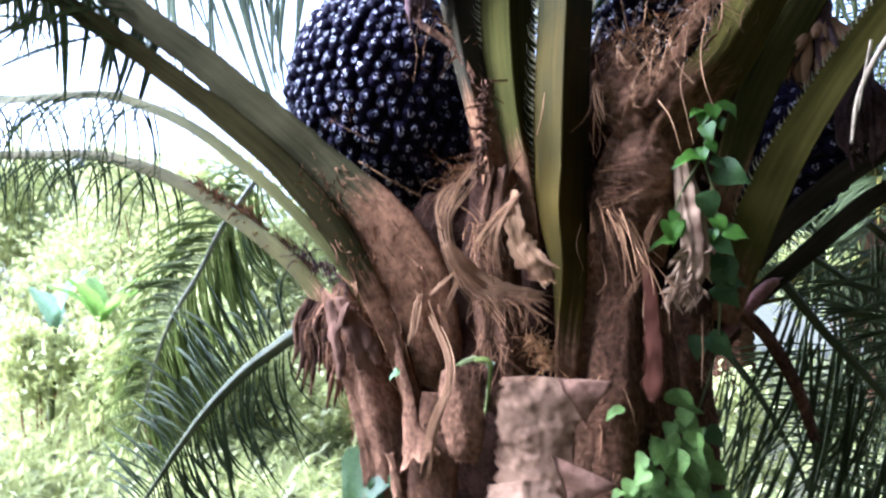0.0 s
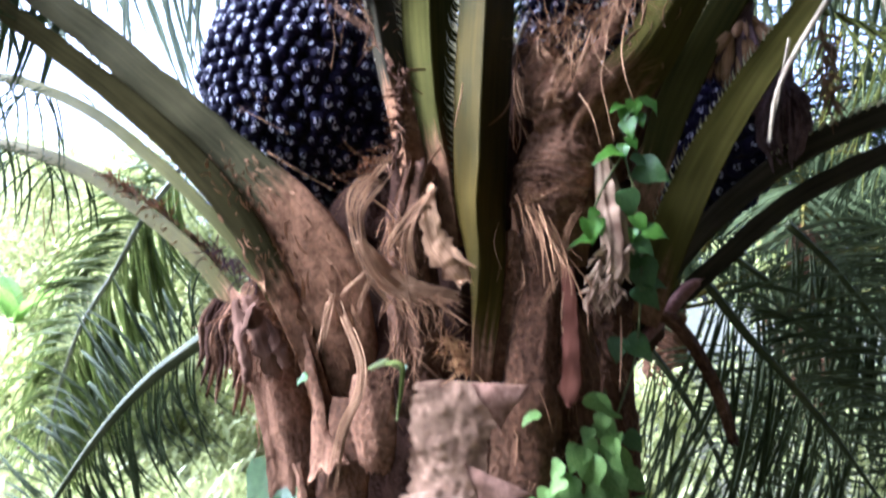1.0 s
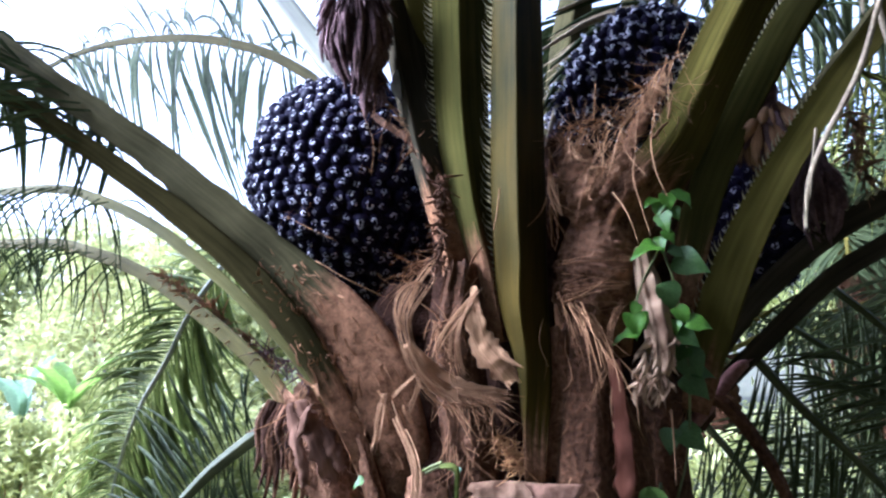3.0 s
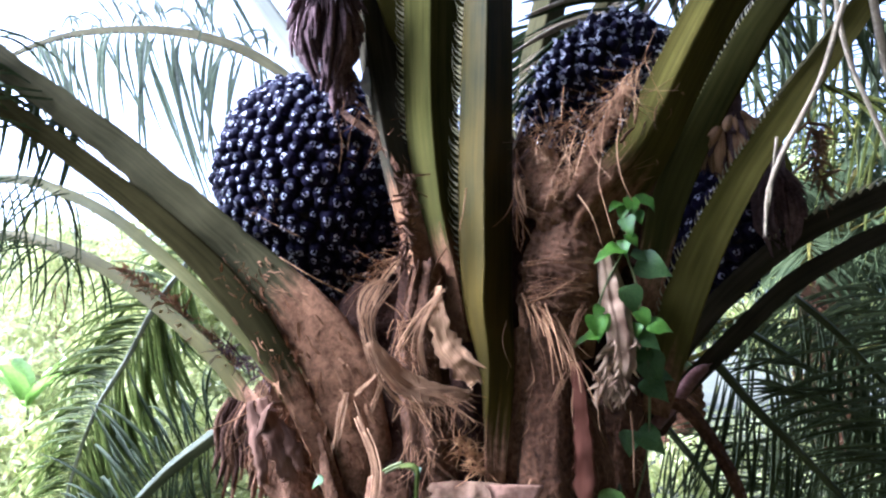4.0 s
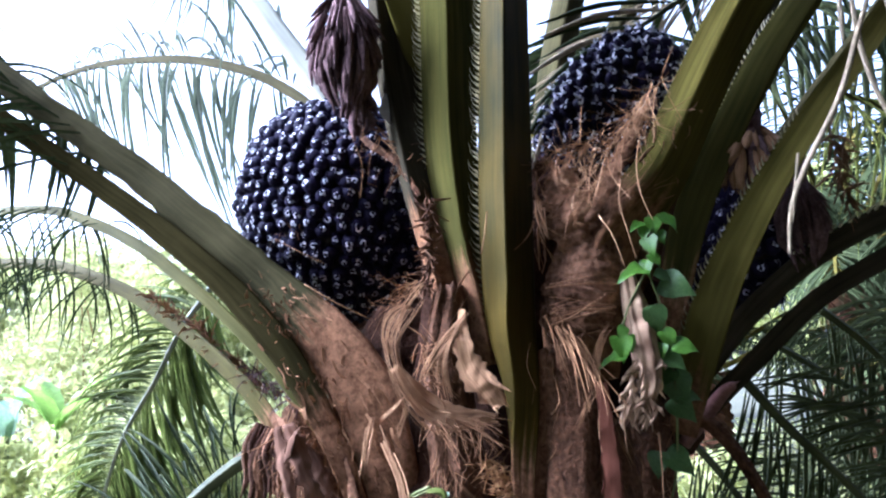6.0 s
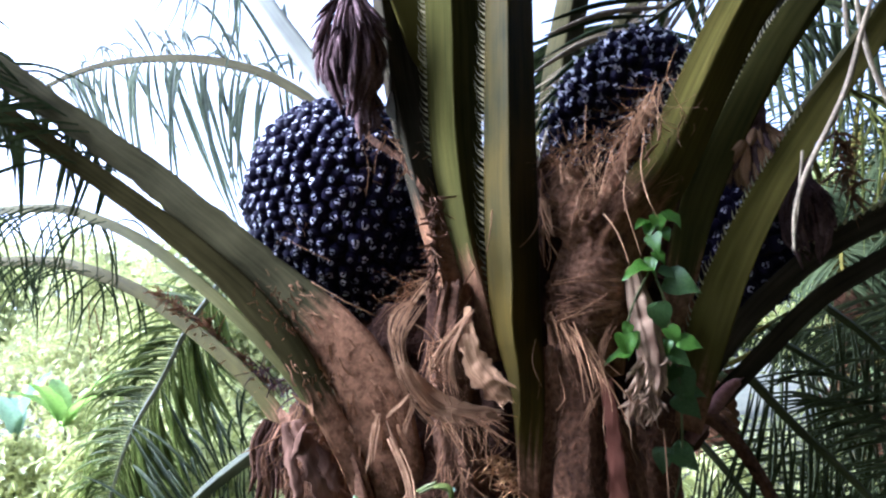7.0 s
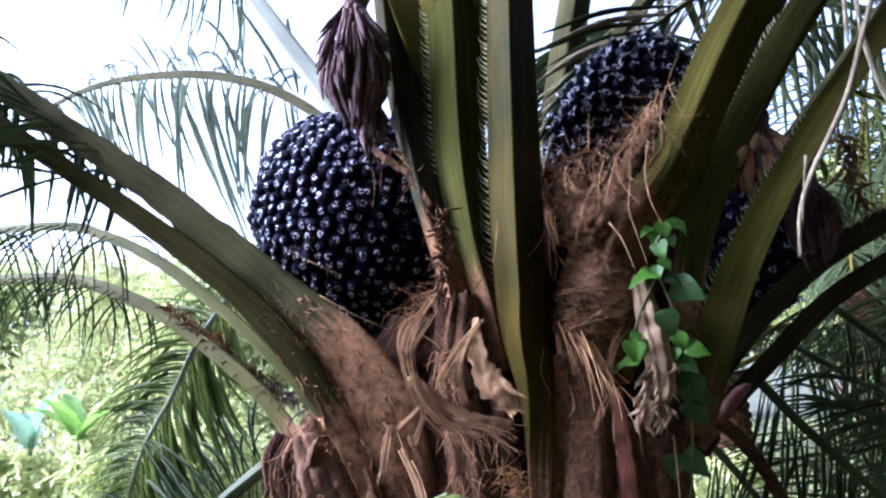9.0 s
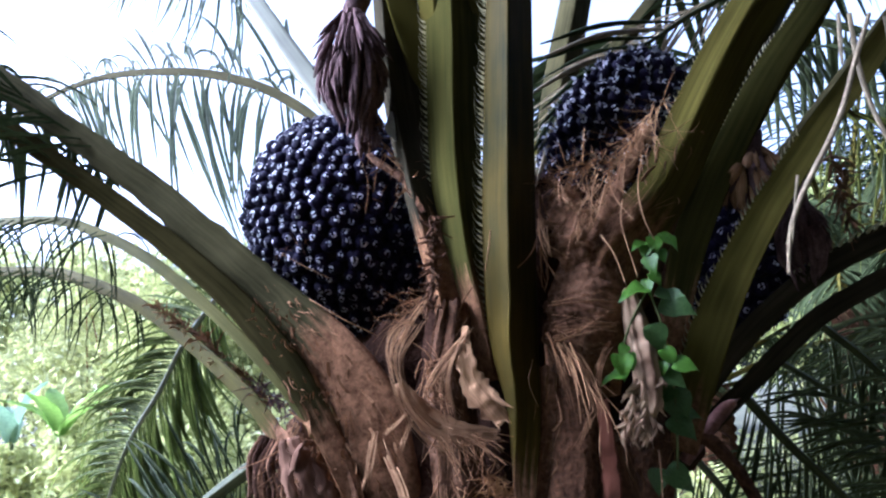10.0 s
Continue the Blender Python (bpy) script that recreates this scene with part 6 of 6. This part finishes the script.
KITS = [palm_kit(70 + i, r, 0) for i, r in enumerate((2.6, 3.0, 2.2))]
KIT_MESH = []
for (v, f, run), (lv, lf) in KITS:
    pair = []
    for nm, vv, ff, mat in (("frond", v, f, M_PETIOLE), ("foliage", lv, lf, M_LEAFLET)):
        me = bpy.data.meshes.new(nm)
        me.from_pydata([tuple(p) for p in vv], [], ff)
        me.materials.append(mat)
        me.polygons.foreach_set("use_smooth", [True] * len(ff))
        pair.append(me)
    KIT_MESH.append(pair)


def far_trunk_mesh():
    v, f = [], []
    n, k = 26, 18
    for i in range(n):
        for j in range(k):
            a = 2 * math.pi * j / k
            d = 0.26 + 0.05 * ((i + j) % 2) + 0.03 * noise.noise(Vector((math.cos(a) * 3, math.sin(a) * 3, i * 0.7)))
            v.append((d * math.cos(a), d * math.sin(a), -0.1 + i / (n - 1) * 1.1))
    for i in range(n - 1):
        for j in range(k):
            f.append((i * k + j, i * k + (j + 1) % k, (i + 1) * k + (j + 1) % k, (i + 1) * k + j))
    f.append(tuple((n - 1) * k + j for j in range(k)))
    me = bpy.data.meshes.new("trunk")
    me.from_pydata(v, [], f)
    me.materials.append(M_BASE_DARK)
    return me


FAR_TRUNK = far_trunk_mesh()


def neighbour(x, y, height, count, seed, label, scale=1.0, spread=(0.1, 1.25), arc=None):
    rng = np.random.default_rng(seed)
    ob = thing("oil_palm", None, label, "palm tree", "neighbouring palms")
    ob.matrix_basis = pose(x, y, 0)
    part_of("trunk", FAR_TRUNK, ob, Matrix.Diagonal((1, 1, height, 1)))
    for i in range(count):
        a = i * 2.39996 + rng.normal(0, 0.1)
        if arc and not arc(math.cos(a), math.sin(a)):
            continue
        low = spread[0] + (spread[1] - spread[0]) * (i / count)
        kit = KIT_MESH[int(rng.integers(0, 3))]
        s = scale * rng.uniform(0.85, 1.15)
        m = pose(0, 0, height - 0.05 + 0.25 * (1 - i / count)) @ Matrix.Rotation(a, 4, 'Z') @ Matrix.Rotation(low - 0.35, 4, 'Y') @ Matrix.Diagonal((s, s, s, 1))
        fr = part_of("frond", kit[0], ob, m)
        part_of("foliage", kit[1], fr, Matrix())["kind"] = "stuff"
    return ob


neighbour(5.6, 5.2, 1.2, 20, 3, "tall shaded oil palm farther back")
neighbour(2.4, 9.5, 1.4, 22, 4, "oil palm in the row behind")
# Out of view, added to cut light from the near side.
neighbour(4.6, -1.6, 1.6, 30, 5, "unseen oil palm added to darken the near side")
neighbour(7.5, 2.5, 2.2, 30, 6, "oil palm deep in the plantation")
neighbour(4.0, 8.5, 2.4, 30, 7, "far oil palm in the plantation")
# Palms from here to the tall ones are unseen, added to block sky light.
neighbour(2.6, -3.0, 2.4, 36, 8, "unseen oil palm added behind to block light")
neighbour(-0.6, -4.2, 2.6, 36, 11, "unseen tall oil palm added to block the sky behind")
neighbour(3.7, -0.2, 1.8, 34, 12, "unseen oil palm added to shade the near edge", arc=lambda c, q: not (c < -0.1 and q > -0.5))
neighbour(-3.0, -3.2, 2.4, 40, 9, "unseen oil palm added to block light from across the path")
neighbour(2.0, -1.9, 3.0, 44, 17, "unseen oil palm added to shade from above", arc=lambda c, q: q < 0.6)
neighbour(2.8, -0.7, 3.0, 48, 19, "unseen tall oil palm added to darken the stalks' sides", arc=lambda c, q: not (c < -0.1 and q > -0.5))
neighbour(-5.4, -1.6, 2.2, 36, 14, "unseen oil palm added to block light from the clearing")
neighbour(-2.0, -6.5, 2.6, 34, 15, "unseen oil palm added to block light from far behind")
# Tall crowns added above the view to shade the stalks.
for x, y, h, seed, label in ((1.9, -1.2, 5.0, 32, "unseen tall oil palm added to close off sky light"), (1.2, -2.8, 4.6, 34, "unseen tall oil palm added behind the viewer for shade"), (3.4, -2.4, 4.2, 35, "unseen oil palm added to deepen the shaded side")):
    neighbour(x, y, h, 40, seed, label, spread=(0.05, 0.95))
neighbour(7.5, 8.0, 2.6, 30, 10, "oil palm at the plantation's dark end")

# the main palm's crown on the shaded side, plus unseen fronds added overhead for shade
def own_frond(a, tilt, kit, s, z, r=0.18):
    m = pose(AX + math.cos(a) * r, AY + math.sin(a) * r, z) @ Matrix.Rotation(a, 4, 'Z') @ Matrix.Rotation(tilt, 4, 'Y') @ Matrix.Diagonal((s, s, s, 1))
    fr = part_of("frond", KIT_MESH[kit][0], palm, m)
    part_of("foliage", KIT_MESH[kit][1], fr, Matrix())["kind"] = "stuff"


for i, (a, tilt, s) in enumerate(((75, 0.1, 1.1),)):
    own_frond(radians(a), tilt, i % 3, s, 1.75, 0.34)

# Fronds over the viewer, out of sight, there to block sky light.
for i, (a, tilt, s) in enumerate(((-95, -0.15, 1.0), (-70, -0.2, 1.1), (-130, -0.2, 1.05), (-80, -0.35, 1.1), (-110, -0.4, 1.1), (-145, -0.3, 1.1), (-62, -0.4, 1.1))):
    own_frond(radians(a), tilt, i % 3, s, 2.25, 0.05)

# ---------------- shrubs, weeds and trees on the open side ----------------


def bush(name, x, y, z0, size, count, leaf, mat, label, category, seed, clumps=26, stems=5):
    """Branching stems that carry clumps of single small leaves with gaps between."""
    rng = np.random.default_rng(seed)
    ob = thing(name, None, label, category, "greenery of the clearing")
    ob.matrix_basis = pose(x, y, 0)
    centres = []
    for i in range(clumps):
        d = rng.normal(0, 1, 3)
        d /= np.linalg.norm(d)
        r = rng.random() ** 0.4
        centres.append(np.array([0, 0, z0]) + d * r * np.array(size) * 0.85)
    heap = Heap()
    for i in range(count):
        c = centres[int(rng.integers(0, clumps))]
        p = c + rng.normal(0, 0.16, 3) * np.array(size)
        if p[2] < 0.02:
            continue
        ln = leaf * rng.uniform(0.6, 1.4)
        d = rng.normal(0, 1, 3) + np.array([0, 0, -0.3])
        d /= np.linalg.norm(d)
        sd = np.cross(d, rng.normal(0, 1, 3) * 0.4 + np.array([0, 0, 1]))
        sd /= np.linalg.norm(sd) + 1e-9
        up = np.cross(sd, d)
        w = ln * 0.24
        heap.add([p, p + d * ln * 0.45 + sd * w + up * ln * 0.06, p + d * ln - up * ln * 0.12, p + d * ln * 0.45 - sd * w + up * ln * 0.06], [(0, 1, 2), (0, 2, 3)])
    heap.done("foliage", mat, ob, kind="stuff", smooth=False)
    for i in range(stems):
        c = centres[int(rng.integers(0, clumps))]
        b = np.array([rng.normal(0, 0.15) * size[0], rng.normal(0, 0.15) * size[1], -0.05])
        mid = (b + c) / 2 + rng.normal(0, 0.1, 3) * np.array(size)
        w = 0.02 + 0.02 * size[2]
        strip("stem", bulk([tuple(b), tuple(mid), tuple(c)], [w, w * 0.6, w * 0.2], [w * 0.5, w * 0.3, w * 0.1]), (0, -1, 0.1), M_BASE, "", seed * 10 + i, kind="round", n=10, jag=0, parent=ob)
    return ob


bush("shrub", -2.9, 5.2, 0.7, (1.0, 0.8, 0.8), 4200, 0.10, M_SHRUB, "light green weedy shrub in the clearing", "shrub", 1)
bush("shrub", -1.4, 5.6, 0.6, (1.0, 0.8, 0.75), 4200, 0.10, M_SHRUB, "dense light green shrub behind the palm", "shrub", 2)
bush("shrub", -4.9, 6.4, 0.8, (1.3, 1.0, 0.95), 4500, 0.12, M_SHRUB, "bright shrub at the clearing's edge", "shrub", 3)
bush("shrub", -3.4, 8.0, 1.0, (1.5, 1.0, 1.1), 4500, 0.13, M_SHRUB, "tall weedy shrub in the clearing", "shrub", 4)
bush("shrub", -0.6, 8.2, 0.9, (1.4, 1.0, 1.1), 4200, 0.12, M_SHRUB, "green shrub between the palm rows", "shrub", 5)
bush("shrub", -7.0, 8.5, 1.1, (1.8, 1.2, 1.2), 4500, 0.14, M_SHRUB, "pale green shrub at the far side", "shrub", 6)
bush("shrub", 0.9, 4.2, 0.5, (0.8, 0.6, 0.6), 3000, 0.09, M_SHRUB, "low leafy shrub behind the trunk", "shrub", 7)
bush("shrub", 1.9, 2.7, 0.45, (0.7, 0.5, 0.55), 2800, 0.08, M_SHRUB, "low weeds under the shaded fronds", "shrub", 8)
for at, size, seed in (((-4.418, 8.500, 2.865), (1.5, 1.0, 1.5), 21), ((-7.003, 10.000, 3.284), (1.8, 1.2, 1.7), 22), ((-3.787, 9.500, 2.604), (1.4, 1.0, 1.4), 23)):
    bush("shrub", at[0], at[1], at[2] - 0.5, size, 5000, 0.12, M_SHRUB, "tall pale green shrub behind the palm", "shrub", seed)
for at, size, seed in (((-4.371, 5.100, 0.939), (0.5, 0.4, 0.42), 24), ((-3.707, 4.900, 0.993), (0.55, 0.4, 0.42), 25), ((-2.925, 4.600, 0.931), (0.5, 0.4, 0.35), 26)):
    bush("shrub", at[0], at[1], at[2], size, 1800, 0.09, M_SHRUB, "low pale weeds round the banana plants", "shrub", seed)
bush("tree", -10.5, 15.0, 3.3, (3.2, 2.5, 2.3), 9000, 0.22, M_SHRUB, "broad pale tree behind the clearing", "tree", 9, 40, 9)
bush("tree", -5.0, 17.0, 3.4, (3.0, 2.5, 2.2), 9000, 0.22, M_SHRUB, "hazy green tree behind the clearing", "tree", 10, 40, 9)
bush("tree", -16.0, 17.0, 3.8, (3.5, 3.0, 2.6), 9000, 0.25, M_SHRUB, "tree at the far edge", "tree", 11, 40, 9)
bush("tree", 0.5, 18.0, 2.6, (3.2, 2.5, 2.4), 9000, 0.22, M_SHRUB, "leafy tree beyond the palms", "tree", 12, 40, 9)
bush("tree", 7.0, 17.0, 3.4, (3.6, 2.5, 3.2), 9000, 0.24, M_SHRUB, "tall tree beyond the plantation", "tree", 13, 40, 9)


def undergrowth():
    rng = np.random.default_rng(77)
    heap = Heap()
    for i in range(80000):
        x, y = (rng.uniform(-11, 7), rng.uniform(-7, 14)) if i % 4 else (rng.normal(-3.0, 1.6), rng.normal(3.8, 1.3))
        if rng.random() > 0.25 + 0.25 * max(0, min(3, y - 0.5 + 0.6 * math.sin(x * 1.3))):
            continue
        if math.hypot(x - AX, y - AY) < 0.45:
            continue
        patch = noise.noise(Vector((x * 0.7, y * 0.7, 3)))
        if patch < -0.25 + 0.3 * rng.random() - 0.2:
            continue
        h = (0.35 + 0.5 * max(0, patch)) * rng.random()
        p = np.array([x, y, h])
        ln = rng.uniform(0.06, 0.2)
        d = rng.normal(0, 1, 3) + np.array([0, 0, 0.5])
        d /= np.linalg.norm(d)
        sd = np.cross(d, (0.3, 0.2, 1.0))
        sd /= np.linalg.norm(sd)
        heap.add([p, p + d * ln * 0.5 + sd * ln * 0.14, p + d * ln - np.array([0, 0, ln * 0.15]), p + d * ln * 0.5 - sd * ln * 0.14], [(0, 1, 2), (0, 2, 3)])
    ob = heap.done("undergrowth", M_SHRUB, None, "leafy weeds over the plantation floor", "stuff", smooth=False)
    tagged(ob, category="weeds")


undergrowth()


def banana(at, count, mat, label, seed):
    """Broad upright leaves with a midrib on a short stem."""
    rng = np.random.default_rng(seed)
    ob = thing("banana_plant", None, label, "plant", "greenery of the clearing")
    ob.matrix_basis = pose(at[0], at[1], 0)
    h = at[2]
    strip("stem", bulk([(0, 0, -0.05), (0, 0, h * 0.5), (0.01, 0, h + 0.02)], [0.07, 0.055, 0.03], [0.035, 0.028, 0.015]), (0, -1, 0), M_VINESTEM, "", seed, kind="round", n=8, jag=0, parent=ob)
    for i in range(count):
        a = i * 2.4 + rng.normal(0, 0.3)
        ln = rng.uniform(0.42, 0.62)
        w = 0.17 * rng.uniform(0.8, 1.2)
        v, f = [], []
        x1, z1, ang = 0.01, h, rng.uniform(1.15, 1.5)
        for k in range(14):
            u = k / 13
            wd = w * math.sin(math.pi * min(1, 0.05 + u * 0.93)) ** 0.7 * 0.5
            for q in (-1, -0.5, 0, 0.5, 1):
                v.append((x1 - abs(q) * wd * 0.25, q * wd * rng.uniform(0.9, 1.05), z1 + abs(q) * wd * 0.2 + 0.01 * math.sin(k * 2.1 + q * 5)))
            ang -= rng.uniform(0.02, 0.11)
            x1 += math.cos(ang) * ln / 13
            z1 += math.sin(ang) * ln / 13
        for k in range(13):
            for j in range(4):
                f.append((k * 5 + j, k * 5 + j + 1, k * 5 + 6 + j, k * 5 + 5 + j))
        me = link("leaf", v, f, mat, ob)
        me.matrix_basis = Matrix.Rotation(a, 4, 'Z')
    return ob


M_BANANA_PALE = material("pale_banana_leaf", (0.10, 0.17, 0.10), (0.22, 0.31, 0.19), 4, 0.45, 0.2, fine=40, spread=0.4, rand=0.2)
banana((-4.228, 5.000, 1.242), 3, M_BANANA_PALE, "young banana plant with pale upright leaves", 1)
banana((-3.621, 4.800, 1.283), 5, M_BANANA, "young banana plant with bright yellow-green leaves", 2)
